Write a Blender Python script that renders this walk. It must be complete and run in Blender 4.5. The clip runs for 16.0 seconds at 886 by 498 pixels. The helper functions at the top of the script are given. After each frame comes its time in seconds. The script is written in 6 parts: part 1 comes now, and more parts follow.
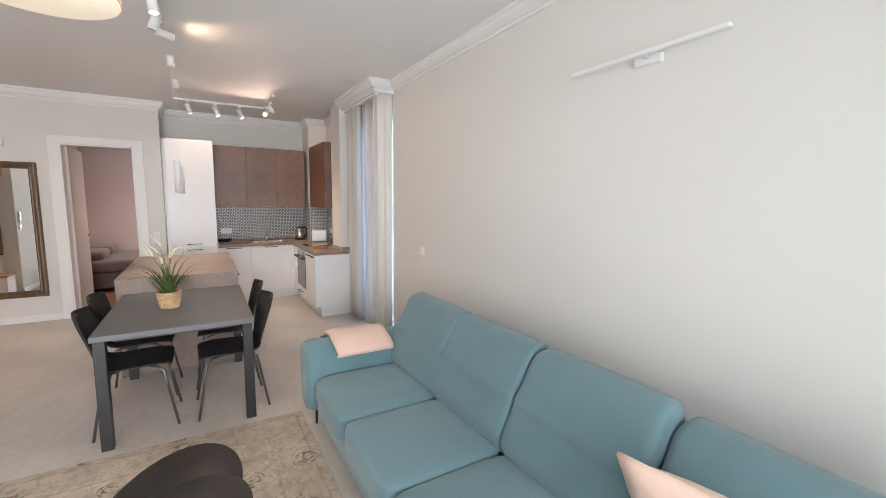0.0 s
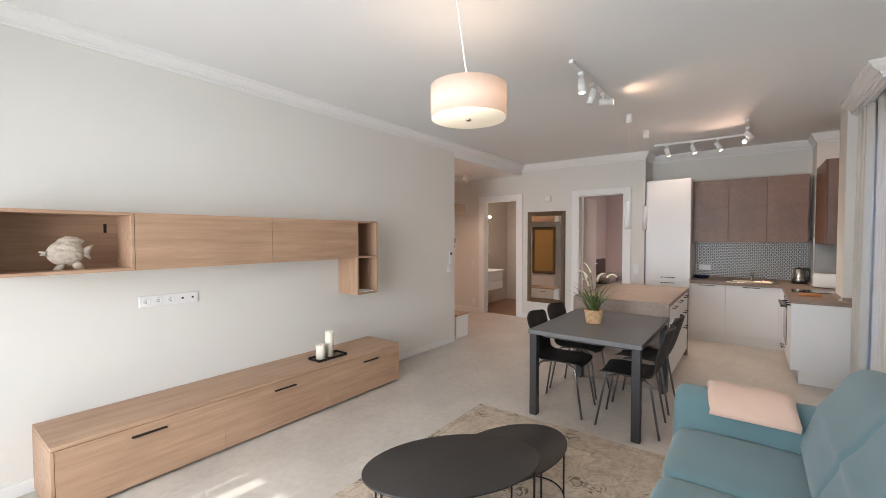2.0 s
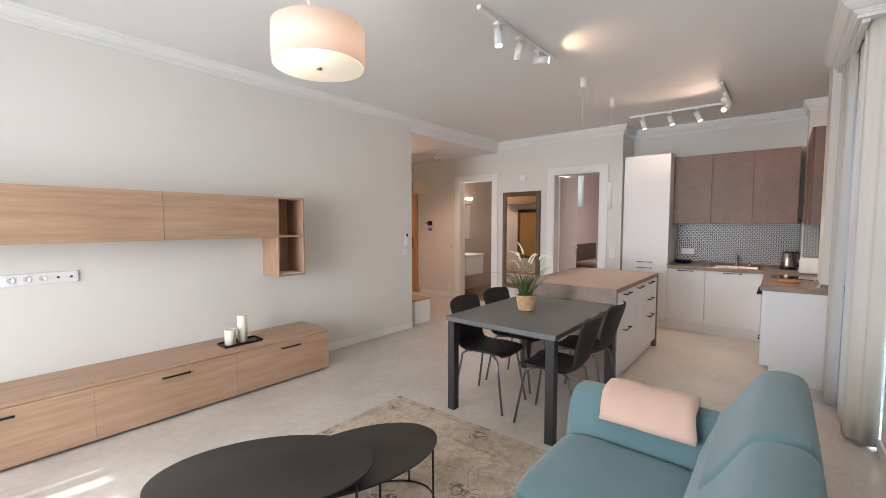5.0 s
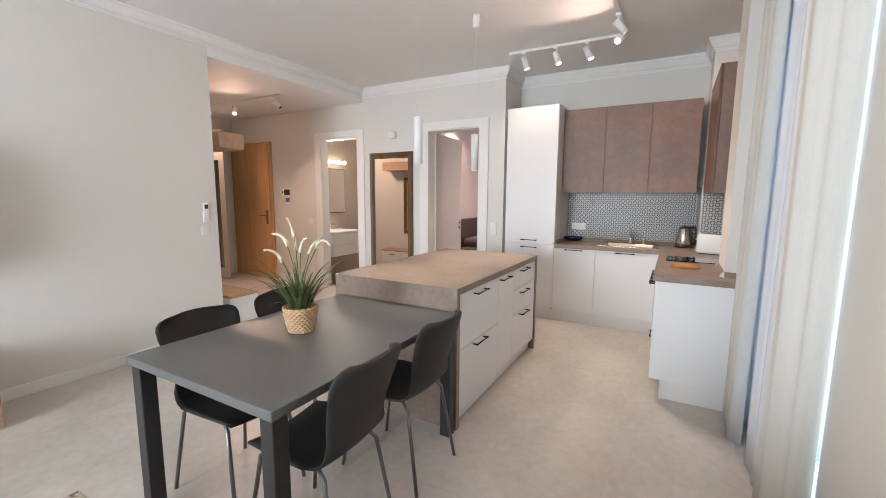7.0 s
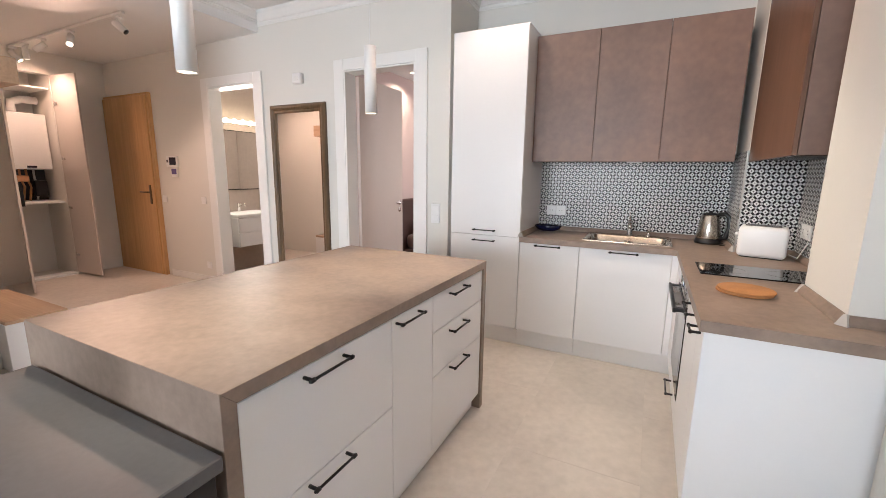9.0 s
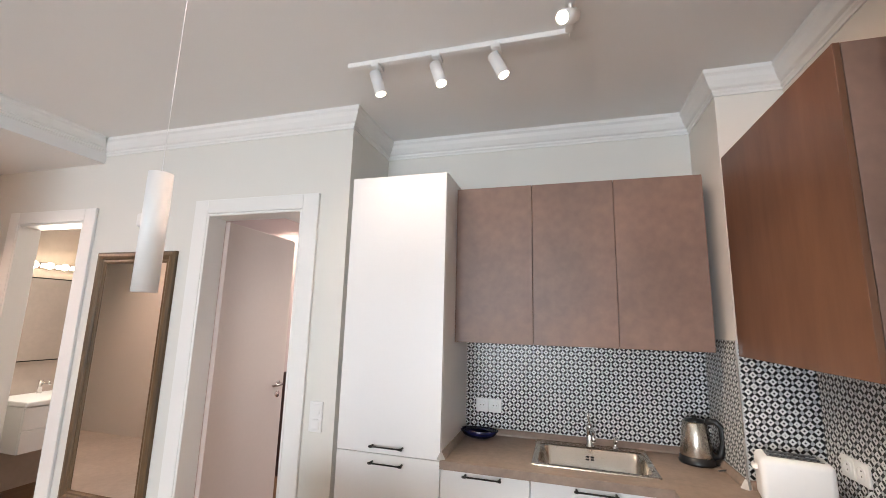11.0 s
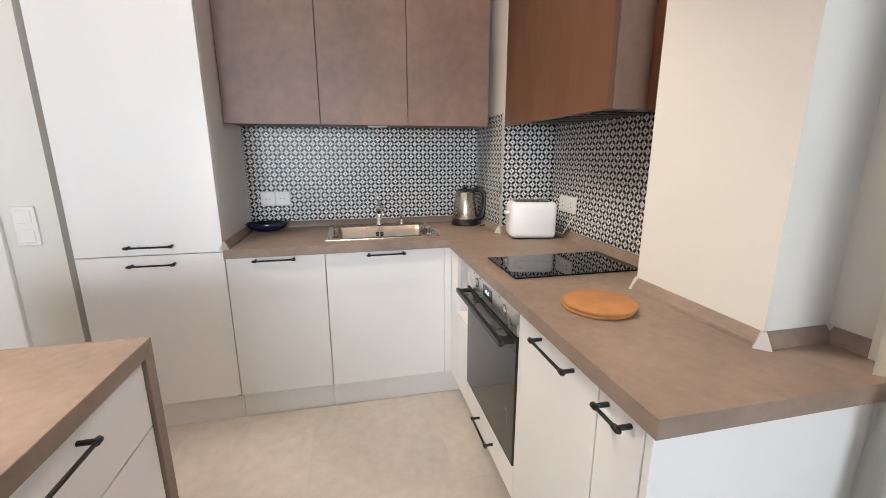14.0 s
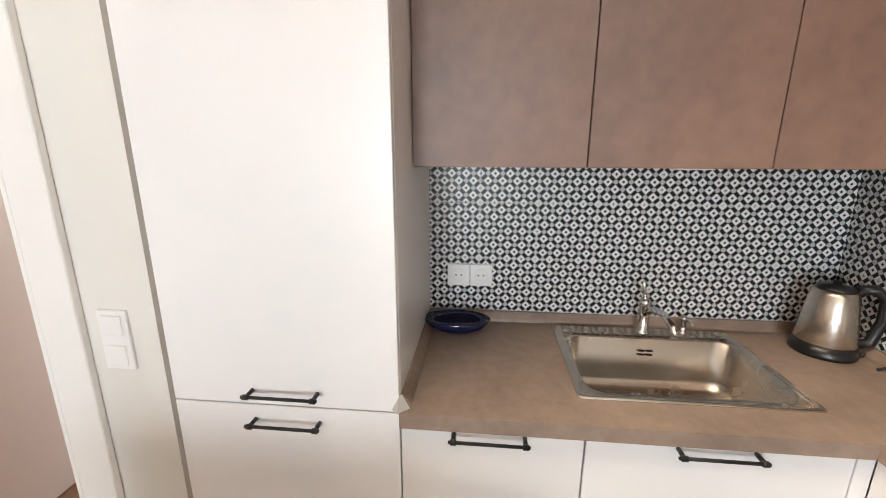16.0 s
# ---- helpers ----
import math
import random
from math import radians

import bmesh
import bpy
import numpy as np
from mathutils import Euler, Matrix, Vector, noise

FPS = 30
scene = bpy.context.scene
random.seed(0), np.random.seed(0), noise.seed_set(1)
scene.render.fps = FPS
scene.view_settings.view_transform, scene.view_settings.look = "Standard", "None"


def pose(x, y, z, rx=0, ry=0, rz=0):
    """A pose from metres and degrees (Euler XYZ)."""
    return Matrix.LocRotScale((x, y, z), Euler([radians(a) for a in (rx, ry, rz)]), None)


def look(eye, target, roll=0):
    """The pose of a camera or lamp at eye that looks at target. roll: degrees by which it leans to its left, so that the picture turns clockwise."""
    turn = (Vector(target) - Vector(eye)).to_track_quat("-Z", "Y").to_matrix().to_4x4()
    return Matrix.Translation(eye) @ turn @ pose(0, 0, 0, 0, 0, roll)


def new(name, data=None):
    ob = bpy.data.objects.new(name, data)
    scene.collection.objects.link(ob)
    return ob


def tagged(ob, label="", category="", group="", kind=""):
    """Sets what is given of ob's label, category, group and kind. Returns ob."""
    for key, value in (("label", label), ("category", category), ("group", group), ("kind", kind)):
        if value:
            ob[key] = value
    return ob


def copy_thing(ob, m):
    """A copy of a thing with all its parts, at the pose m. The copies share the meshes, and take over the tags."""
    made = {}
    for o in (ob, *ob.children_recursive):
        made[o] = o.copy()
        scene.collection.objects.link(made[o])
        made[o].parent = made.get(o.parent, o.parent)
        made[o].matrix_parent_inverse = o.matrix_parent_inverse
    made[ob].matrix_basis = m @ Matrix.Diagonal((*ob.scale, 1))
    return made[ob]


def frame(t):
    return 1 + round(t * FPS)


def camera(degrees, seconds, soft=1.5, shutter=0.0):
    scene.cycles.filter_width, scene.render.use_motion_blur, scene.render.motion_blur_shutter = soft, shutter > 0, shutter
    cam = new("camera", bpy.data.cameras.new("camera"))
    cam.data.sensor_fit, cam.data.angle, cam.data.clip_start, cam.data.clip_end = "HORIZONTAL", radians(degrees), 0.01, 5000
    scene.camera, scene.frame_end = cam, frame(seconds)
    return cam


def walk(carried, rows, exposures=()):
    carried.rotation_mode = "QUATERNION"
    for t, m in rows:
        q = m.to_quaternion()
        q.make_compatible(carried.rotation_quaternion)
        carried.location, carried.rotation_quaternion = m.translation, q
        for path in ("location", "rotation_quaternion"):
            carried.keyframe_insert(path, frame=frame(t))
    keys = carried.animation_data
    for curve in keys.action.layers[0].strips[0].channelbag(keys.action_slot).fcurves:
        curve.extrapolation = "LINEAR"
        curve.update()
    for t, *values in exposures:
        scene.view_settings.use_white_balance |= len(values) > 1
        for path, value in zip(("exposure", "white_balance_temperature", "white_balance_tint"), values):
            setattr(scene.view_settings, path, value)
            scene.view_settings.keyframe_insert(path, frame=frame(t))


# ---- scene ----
cam = camera(94.4, 16.0, soft=0.8)
PATH = [
    (0, (0.025, -0.026, 1.586), (1.032, 1.686, 1.35), 0.6),
    (0.5, (0.259, -0.046, 1.589), (0.555, 1.926, 1.445), 0.7),
    (1, (0.503, 0.005, 1.589), (0.145, 1.97, 1.491), 0.4),
    (1.5, (0.73, -0.046, 1.583), (-0.134, 1.756, 1.507), 0.1),
    (2, (0.937, -0.178, 1.556), (-0.264, 1.42, 1.492), -0.1),
    (2.5, (1.0, -0.223, 1.534), (-0.398, 1.206, 1.474), -0.1),
    (3, (0.999, -0.196, 1.524), (-0.488, 1.14, 1.467), -0.2),
    (3.5, (1.062, -0.104, 1.51), (-0.435, 1.22, 1.441), -0.3),
    (4, (1.255, 0.033, 1.468), (-0.198, 1.404, 1.383), -0.3),
    (4.5, (1.345, 0.276, 1.454), (-0.024, 1.73, 1.345), -0.1),
    (5, (1.401, 0.632, 1.474), (0.131, 2.172, 1.344), -0.0),
    (7.5, (1.329, 2.71, 1.395), (0.398, 4.455, 1.095), 0.4),
    (8, (1.276, 3.093, 1.377), (0.368, 4.84, 1.028), 0.4),
    (8.5, (1.218, 3.469, 1.378), (0.324, 5.216, 0.995), 0.5),
    (9, (1.085, 3.869, 1.353), (0.202, 5.627, 0.991), 0.8),
    (9.5, (0.955, 4.221, 1.406), (0.095, 5.995, 1.067), 0.8),
    (10, (0.882, 4.522, 1.592), (0.056, 6.341, 1.511), 1.2),
    (12.5, (0.807, 4.863, 1.486), (0.9, 6.807, 1.945), -0.1),
    (13, (0.805, 4.876, 1.371), (1.069, 6.858, 1.343), -0.3),
    (13.5, (0.794, 4.883, 1.322), (1.161, 6.822, 0.996), -0.2),
    (14, (0.794, 4.917, 1.314), (1.218, 6.818, 0.859), -0.1),
    (14.5, (0.809, 5.036, 1.32), (1.252, 6.92, 0.817), -0.1),
    (15, (0.806, 5.355, 1.358), (1.188, 7.25, 0.847), 0.1),
    (15.5, (0.644, 5.729, 1.41), (0.866, 7.651, 0.903), 0.1),
    (16, (0.401, 6.055, 1.506), (0.213, 7.987, 1.024), 0.1),
]
walk(cam, [(t, look(eye, target, roll)) for t, eye, target, roll in PATH],
     [(0, 0.70, 6120, 8), (1, 0.74, 6080, 5), (1.5, 0.66, 6080, 5), (2, 0.46, 6150, 7), (3.5, 0.34, 6200, 9), (5, 0.62, 6080, 8), (7.5, 1.04, 5820, 4), (9, 1.12, 5880, 6), (10, 1.25, 5900, 6), (12.5, 1.05, 5780, 2), (13.5, 1.18, 5800, 4), (14.5, 1.24, 5780, 1), (15, 1.35, 5820, 4), (15.5, 1.48, 6080, 6), (16, 1.4, 6080, 4)])

# ---- world, sun, daylight, exposure ----
SUN_EL, SUN_AZ = 37.3, 3.9
world = bpy.data.worlds.new("sky_world")
scene.world = world
world.use_nodes = True
_sky = world.node_tree.nodes.new("ShaderNodeTexSky")
_sky.sky_type, _sky.sun_disc = "NISHITA", False
_sky.sun_elevation, _sky.sun_rotation = radians(SUN_EL), radians(180 + SUN_AZ)
_bg = world.node_tree.nodes["Background"]
_bg.inputs["Strength"].default_value = 0.15
world.node_tree.links.new(_sky.outputs[0], _bg.inputs["Color"])


def lamp(name, kind, m, energy, color, **kw):
    d = bpy.data.lights.new(name, kind)
    d.energy, d.color = energy, color
    if kind == "SPOT":
        d.spot_size, d.spot_blend = radians(kw.get("cone", 60)), 0.6
    if kind == "AREA":
        d.shape, d.size, d.size_y = "RECTANGLE", kw["size"][0], kw["size"][1]
        d.spread = radians(kw.get("spread", 180))
    elif kind != "SUN":
        d.shadow_soft_size = kw.get("soft", 0.03)
    ob = new(name, d)
    ob.matrix_basis = m
    return ob


_e, _a = radians(SUN_EL), radians(SUN_AZ)
_sd = Vector((math.sin(_a) * math.cos(_e), math.cos(_a) * math.cos(_e), -math.sin(_e)))
_sun = lamp("sun", "SUN", look((0, -8, 8), Vector((0, -8, 8)) + _sd), 4.0, (1.0, 0.95, 0.87))
_sun.data.angle = radians(0.55)
WARM = (1.0, 0.80, 0.61)
DAY = (0.98, 0.965, 1.0)
lamp("daylight_back_window", "AREA", look((-0.5, -1.72, 1.3), (-0.5, 0, 1.15)), 75, DAY, size=(2.5, 2.2), spread=125)
lamp("daylight_side_window", "AREA", look((2.0, 4.93, 1.3), (0, 4.93, 1.25)), 34, (0.89, 0.945, 1.0), size=(0.92, 2.3))
# fill lamp added for the bedroom, set in the unseen window_3
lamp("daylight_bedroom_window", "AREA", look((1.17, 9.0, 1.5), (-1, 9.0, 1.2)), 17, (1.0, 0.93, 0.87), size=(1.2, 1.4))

# ---- materials ----
def nodes_of(m):
    nt = m.node_tree
    return nt, nt.nodes["Principled BSDF"], nt.nodes.new("ShaderNodeTexCoord")


def mathn(nt, op, a, b=None, c=None):
    n = nt.nodes.new("ShaderNodeMath")
    n.operation = op
    for i, v in enumerate((a, b, c)):
        if v is None:
            continue
        if isinstance(v, (int, float)):
            n.inputs[i].default_value = v
        else:
            nt.links.new(v, n.inputs[i])
    return n.outputs[0]


def ramp(nt, fac, stops):
    n = nt.nodes.new("ShaderNodeValToRGB")
    while len(n.color_ramp.elements) < len(stops):
        n.color_ramp.elements.new(0.5)
    for el, (p, c) in zip(n.color_ramp.elements, stops):
        el.position, el.color = p, (*c, 1)
    nt.links.new(fac, n.inputs["Fac"])
    return n.outputs["Color"]


def noise_tex(nt, vec, scale, detail=4, rough=0.55):
    n = nt.nodes.new("ShaderNodeTexNoise")
    n.inputs["Scale"].default_value, n.inputs["Detail"].default_value = scale, detail
    n.inputs["Roughness"].default_value = rough
    nt.links.new(vec, n.inputs["Vector"])
    return n.outputs["Fac"]


def mapped(nt, vec, scale):
    n = nt.nodes.new("ShaderNodeMapping")
    n.inputs["Scale"].default_value = scale
    nt.links.new(vec, n.inputs["Vector"])
    return n.outputs["Vector"]


def mixc(nt, fac, a, b, blend="MIX"):
    n = nt.nodes.new("ShaderNodeMix")
    n.data_type, n.blend_type = "RGBA", blend
    for key, v in ((0, fac), (6, a), (7, b)):
        if isinstance(v, (int, float)):
            n.inputs[key].default_value = v
        elif isinstance(v, tuple):
            n.inputs[key].default_value = (*v, 1)
        else:
            nt.links.new(v, n.inputs[key])
    return n.outputs[2]


def bumped(nt, bsdf, height, strength, dist=0.002):
    n = nt.nodes.new("ShaderNodeBump")
    n.inputs["Strength"].default_value, n.inputs["Distance"].default_value = strength, dist
    nt.links.new(height, n.inputs["Height"])
    nt.links.new(n.outputs["Normal"], bsdf.inputs["Normal"])


def shades(c, v):
    return tuple(max(0, x * (1 - v)) for x in c), tuple(min(1, x * (1 + v)) for x in c)


def surface(name, col, rough=0.5, metal=0.0, var=0.05, big=1.5, fine=40, bump=0.1, rvar=0.06, rand=0.0):
    """Colour with broad stains and fine grain, uneven gloss and a light relief."""
    m = bpy.data.materials.new(name)
    m.use_nodes = True
    nt, b, tc = nodes_of(m)
    lo, hi = shades(col, var)
    f1 = noise_tex(nt, tc.outputs["Object"], big, 5)
    f2 = noise_tex(nt, tc.outputs["Object"], fine, 3)
    mixed = mathn(nt, "ADD", mathn(nt, "MULTIPLY", f1, 0.65), mathn(nt, "MULTIPLY", f2, 0.35))
    c = ramp(nt, mixed, [(0.35, lo), (0.65, hi)])
    if rand:
        oi = nt.nodes.new("ShaderNodeObjectInfo")
        k = mathn(nt, "ADD", 1 - rand / 2, mathn(nt, "MULTIPLY", oi.outputs["Random"], rand))
        n = nt.nodes.new("ShaderNodeVectorMath")
        n.operation = "SCALE"
        nt.links.new(c, n.inputs[0])
        nt.links.new(k, n.inputs["Scale"])
        c = n.outputs[0]
    nt.links.new(c, b.inputs["Base Color"])
    r = mathn(nt, "ADD", rough - rvar, mathn(nt, "MULTIPLY", f1, 2 * rvar))
    nt.links.new(r, b.inputs["Roughness"])
    b.inputs["Metallic"].default_value = metal
    if bump:
        bumped(nt, b, f2, bump)
    return m


def wood(name, dark, light, axis=1, rough=0.45, density=1.0):
    m = bpy.data.materials.new(name)
    m.use_nodes = True
    nt, b, tc = nodes_of(m)
    s = [26 * density] * 3
    s[axis] = 1.3
    v = mapped(nt, tc.outputs["Object"], s)
    f1 = noise_tex(nt, v, 1.0, 6, 0.6)
    s2 = [90 * density] * 3
    s2[axis] = 5
    f2 = noise_tex(nt, mapped(nt, tc.outputs["Object"], s2), 1.0, 3, 0.6)
    f3 = noise_tex(nt, tc.outputs["Object"], 1.2, 2)
    f = mathn(nt, "ADD", mathn(nt, "ADD", mathn(nt, "MULTIPLY", f1, 0.55), mathn(nt, "MULTIPLY", f2, 0.25)), mathn(nt, "MULTIPLY", f3, 0.2))
    nt.links.new(ramp(nt, f, [(0.33, dark), (0.66, light)]), b.inputs["Base Color"])
    b.inputs["Roughness"].default_value = rough
    bumped(nt, b, f2, 0.15, 0.001)
    return m


def glow(name, col, strength):
    m = bpy.data.materials.new(name)
    m.use_nodes = True
    b = m.node_tree.nodes["Principled BSDF"]
    b.inputs["Base Color"].default_value = (*col, 1)
    b.inputs["Emission Color"].default_value = (*col, 1)
    b.inputs["Emission Strength"].default_value = strength
    return m


def motif_tile(name, a0, a1):
    """Glazed tile with small staggered diamond motifs, in the plane of the two axes given."""
    m = bpy.data.materials.new(name)
    m.use_nodes = True
    nt, b, tc = nodes_of(m)
    sep = nt.nodes.new("ShaderNodeSeparateXYZ")
    nt.links.new(tc.outputs["Object"], sep.inputs[0])
    p = 0.05

    def cell(o):
        t = mathn(nt, "FRACT", mathn(nt, "ADD", mathn(nt, "DIVIDE", sep.outputs[o], p), 50.0))
        return mathn(nt, "SUBTRACT", 0.5, mathn(nt, "ABSOLUTE", mathn(nt, "SUBTRACT", t, 0.5)))
    u, v = cell(a0), cell(a1)
    d0 = mathn(nt, "ADD", u, v)
    d = mathn(nt, "MINIMUM", d0, mathn(nt, "SUBTRACT", 1.0, d0))

    def reach(q, w):
        return mathn(nt, "ADD", mathn(nt, "POWER", mathn(nt, "SUBTRACT", 0.5, q), 2.0), mathn(nt, "POWER", w, 2.0))
    dot = mathn(nt, "LESS_THAN", mathn(nt, "MINIMUM", reach(u, v), reach(v, u)), 0.026)
    ring = mathn(nt, "MULTIPLY", mathn(nt, "GREATER_THAN", d, 0.10), mathn(nt, "LESS_THAN", d, 0.325))
    n1 = noise_tex(nt, tc.outputs["Object"], 30, 3)
    ink = ramp(nt, n1, [(0.3, (0.007, 0.0078, 0.009)), (0.7, (0.017, 0.018, 0.020))])
    c = mixc(nt, ring, ink, (0.72, 0.73, 0.72))
    c = mixc(nt, dot, c, (0.44, 0.46, 0.47))
    nt.links.new(c, b.inputs["Base Color"])
    b.inputs["Roughness"].default_value = 0.32
    b.inputs["Specular IOR Level"].default_value = 0.3
    bumped(nt, b, n1, 0.03, 0.001)
    return m


def rug_pattern(name, x0, x1, y0, y1):
    m = bpy.data.materials.new(name)
    m.use_nodes = True
    nt, b, tc = nodes_of(m)
    o = tc.outputs["Object"]
    sep = nt.nodes.new("ShaderNodeSeparateXYZ")
    nt.links.new(o, sep.inputs[0])
    warp = noise_tex(nt, o, 6, 4)
    wv = nt.nodes.new("ShaderNodeVectorMath")
    wv.operation = "MULTIPLY_ADD"
    nt.links.new(warp, wv.inputs[0])
    wv.inputs[1].default_value = (0.09, 0.09, 0)
    nt.links.new(o, wv.inputs[2])
    vo = nt.nodes.new("ShaderNodeTexVoronoi")
    vo.inputs["Scale"].default_value, vo.inputs["Randomness"].default_value = 4.6, 0.65
    nt.links.new(wv.outputs[0], vo.inputs["Vector"])
    dist = vo.outputs["Distance"]
    petals = mathn(nt, "SINE", mathn(nt, "ADD", mathn(nt, "MULTIPLY", dist, 34), mathn(nt, "MULTIPLY", noise_tex(nt, o, 22, 4), 17)))
    near = mathn(nt, "LESS_THAN", dist, 0.33)
    flower = mathn(nt, "MULTIPLY", mathn(nt, "GREATER_THAN", petals, 0.15), near)
    vo2 = nt.nodes.new("ShaderNodeTexVoronoi")
    vo2.feature = "DISTANCE_TO_EDGE"
    vo2.inputs["Scale"].default_value = 9
    nt.links.new(wv.outputs[0], vo2.inputs["Vector"])
    vine = mathn(nt, "LESS_THAN", vo2.outputs["Distance"], 0.035)
    worn = noise_tex(nt, o, 9, 6, 0.7)
    keep = mathn(nt, "MULTIPLY", mathn(nt, "SUBTRACT", worn, 0.35), 4.5)
    keep = mathn(nt, "MINIMUM", mathn(nt, "MAXIMUM", keep, 0.0), 0.95)
    base = ramp(nt, noise_tex(nt, o, 3.5, 6, 0.65), [(0.35, (0.46, 0.372, 0.285)), (0.62, (0.66, 0.55, 0.44))])
    ex = mathn(nt, "MINIMUM", mathn(nt, "SUBTRACT", sep.outputs[0], x0), mathn(nt, "SUBTRACT", x1, sep.outputs[0]))
    ey = mathn(nt, "MINIMUM", mathn(nt, "SUBTRACT", sep.outputs[1], y0), mathn(nt, "SUBTRACT", y1, sep.outputs[1]))
    edge = mathn(nt, "MINIMUM", ex, ey)
    wob = mathn(nt, "ADD", edge, mathn(nt, "MULTIPLY", noise_tex(nt, o, 26, 3), 0.03))
    l1 = mathn(nt, "LESS_THAN", mathn(nt, "ABSOLUTE", mathn(nt, "SUBTRACT", wob, 0.07)), 0.008)
    l2 = mathn(nt, "LESS_THAN", mathn(nt, "ABSOLUTE", mathn(nt, "SUBTRACT", wob, 0.285)), 0.010)
    lines = mathn(nt, "MULTIPLY", mathn(nt, "MAXIMUM", l1, l2), 0.35)
    border = mathn(nt, "MULTIPLY", mathn(nt, "LESS_THAN", wob, 0.285), 0.25)
    blotch = mathn(nt, "MINIMUM", mathn(nt, "MAXIMUM", mathn(nt, "MULTIPLY", mathn(nt, "SUBTRACT", noise_tex(nt, wv.outputs[0], 16, 5, 0.7), 0.50), 5.0), 0.0), 0.34)
    c = mixc(nt, border, base, (0.36, 0.30, 0.235))
    c = mixc(nt, blotch, c, (0.24, 0.195, 0.145))
    c = mixc(nt, mathn(nt, "MULTIPLY", keep, flower), c, (0.16, 0.13, 0.095))
    c = mixc(nt, mathn(nt, "MULTIPLY", keep, mathn(nt, "MULTIPLY", vine, 0.35)), c, (0.24, 0.20, 0.14))
    c = mixc(nt, mathn(nt, "MULTIPLY", keep, lines), c, (0.20, 0.17, 0.12))
    nt.links.new(c, b.inputs["Base Color"])
    b.inputs["Roughness"].default_value = 0.95
    bumped(nt, b, noise_tex(nt, o, 420, 2), 0.5, 0.004)
    return m


def fabric(name, col, weave=520, var=0.07):
    m = surface(name, col, 0.9, 0, var, 4, weave, 0.45)
    m.node_tree.nodes["Principled BSDF"].inputs["Sheen Weight"].default_value = 0.25
    return m


def sheer(name, col, clear, through_light=0.5):
    m = bpy.data.materials.new(name)
    m.use_nodes = True
    nt = m.node_tree
    out = nt.nodes["Material Output"]
    nt.nodes.remove(nt.nodes["Principled BSDF"])
    tc = nt.nodes.new("ShaderNodeTexCoord")
    f = noise_tex(nt, mapped(nt, tc.outputs["Object"], (200, 200, 30)), 1.0, 2)
    c = ramp(nt, f, [(0.3, shades(col, 0.02)[0]), (0.7, shades(col, 0.02)[1])])
    di, tl, tp = (nt.nodes.new("ShaderNodeBsdf" + k) for k in ("Diffuse", "Translucent", "Transparent"))
    m1, m2 = nt.nodes.new("ShaderNodeMixShader"), nt.nodes.new("ShaderNodeMixShader")
    nt.links.new(c, di.inputs[0])
    nt.links.new(c, tl.inputs[0])
    m1.inputs[0].default_value, m2.inputs[0].default_value = through_light, clear
    nt.links.new(di.outputs[0], m1.inputs[1])
    nt.links.new(tl.outputs[0], m1.inputs[2])
    nt.links.new(m1.outputs[0], m2.inputs[1])
    nt.links.new(tp.outputs[0], m2.inputs[2])
    nt.links.new(m2.outputs[0], out.inputs["Surface"])
    return m


def glass(name, col=(1, 1, 1), rough=0.0):
    m = bpy.data.materials.new(name)
    m.use_nodes = True
    b = m.node_tree.nodes["Principled BSDF"]
    b.inputs["Base Color"].default_value = (*col, 1)
    b.inputs["Transmission Weight"].default_value, b.inputs["Roughness"].default_value = 1.0, rough
    b.inputs["IOR"].default_value = 1.45
    return m


WALL = surface("wall_paint", (0.715, 0.705, 0.662), 0.75, 0, 0.015, 0.7, 160, 0.12)
CEIL = surface("ceiling_paint", (0.80, 0.80, 0.79), 0.8, 0, 0.012, 0.6, 140, 0.08)
WHITE = surface("white_trim", (0.80, 0.80, 0.78), 0.45, 0, 0.015, 1.5, 90, 0.05)
FLOORTILE = surface("floor_tile", (0.530, 0.487, 0.437), 0.36, 0, 0.15, 1.5, 18, 0.04, 0.10, 0.04)
GROUT = surface("grout", (0.525, 0.482, 0.432), 0.8, 0, 0.08)
OAK = wood("oak_laminate", (0.315, 0.188, 0.115), (0.50, 0.335, 0.222), 1)
OAKZ = wood("oak_upright", (0.315, 0.188, 0.115), (0.50, 0.335, 0.222), 2)
OAKV = wood("oak_veneer_door", (0.50, 0.285, 0.12), (0.68, 0.42, 0.195), 2, 0.4)
OAKX = wood("oak_shelf", (0.34, 0.22, 0.13), (0.52, 0.36, 0.23), 0)
LAMINATE = surface("concrete_laminate", (0.252, 0.189, 0.149), 0.46, 0, 0.21, 5.5, 34, 0.06, 0.1)
# grained brown front; the warm spot light on it is put into the colour
HOODWARM = wood("warm_lit_brown_front", (0.085, 0.036, 0.017), (0.150, 0.072, 0.038), 2, 0.4, 0.3)
UPPER = surface("brown_laminate", (0.20, 0.126, 0.095), 0.46, 0, 0.16, 2.8, 22, 0.05, 0.1)
LACQ = surface("white_lacquer", (0.80, 0.80, 0.80), 0.35, 0, 0.01, 1.0, 80, 0.02)
PLINTH = surface("plinth_white", (0.80, 0.79, 0.77), 0.5, 0, 0.02)
BLACK = surface("black_metal", (0.010, 0.0095, 0.0095), 0.45, 0.3, 0.2, 10, 120, 0.05)
CHAIR = surface("black_shell", (0.019, 0.0185, 0.0185), 0.6, 0, 0.15, 6, 220, 0.15)
CHLEG = surface("grey_metal_leg", (0.20, 0.195, 0.19), 0.33, 0.9, 0.1)
TABLETOP = surface("anthracite_top", (0.125, 0.125, 0.127), 0.42, 0, 0.1, 3, 60, 0.06)
TABLELEG = surface("anthracite_leg", (0.032, 0.031, 0.032), 0.45, 0.2, 0.12)
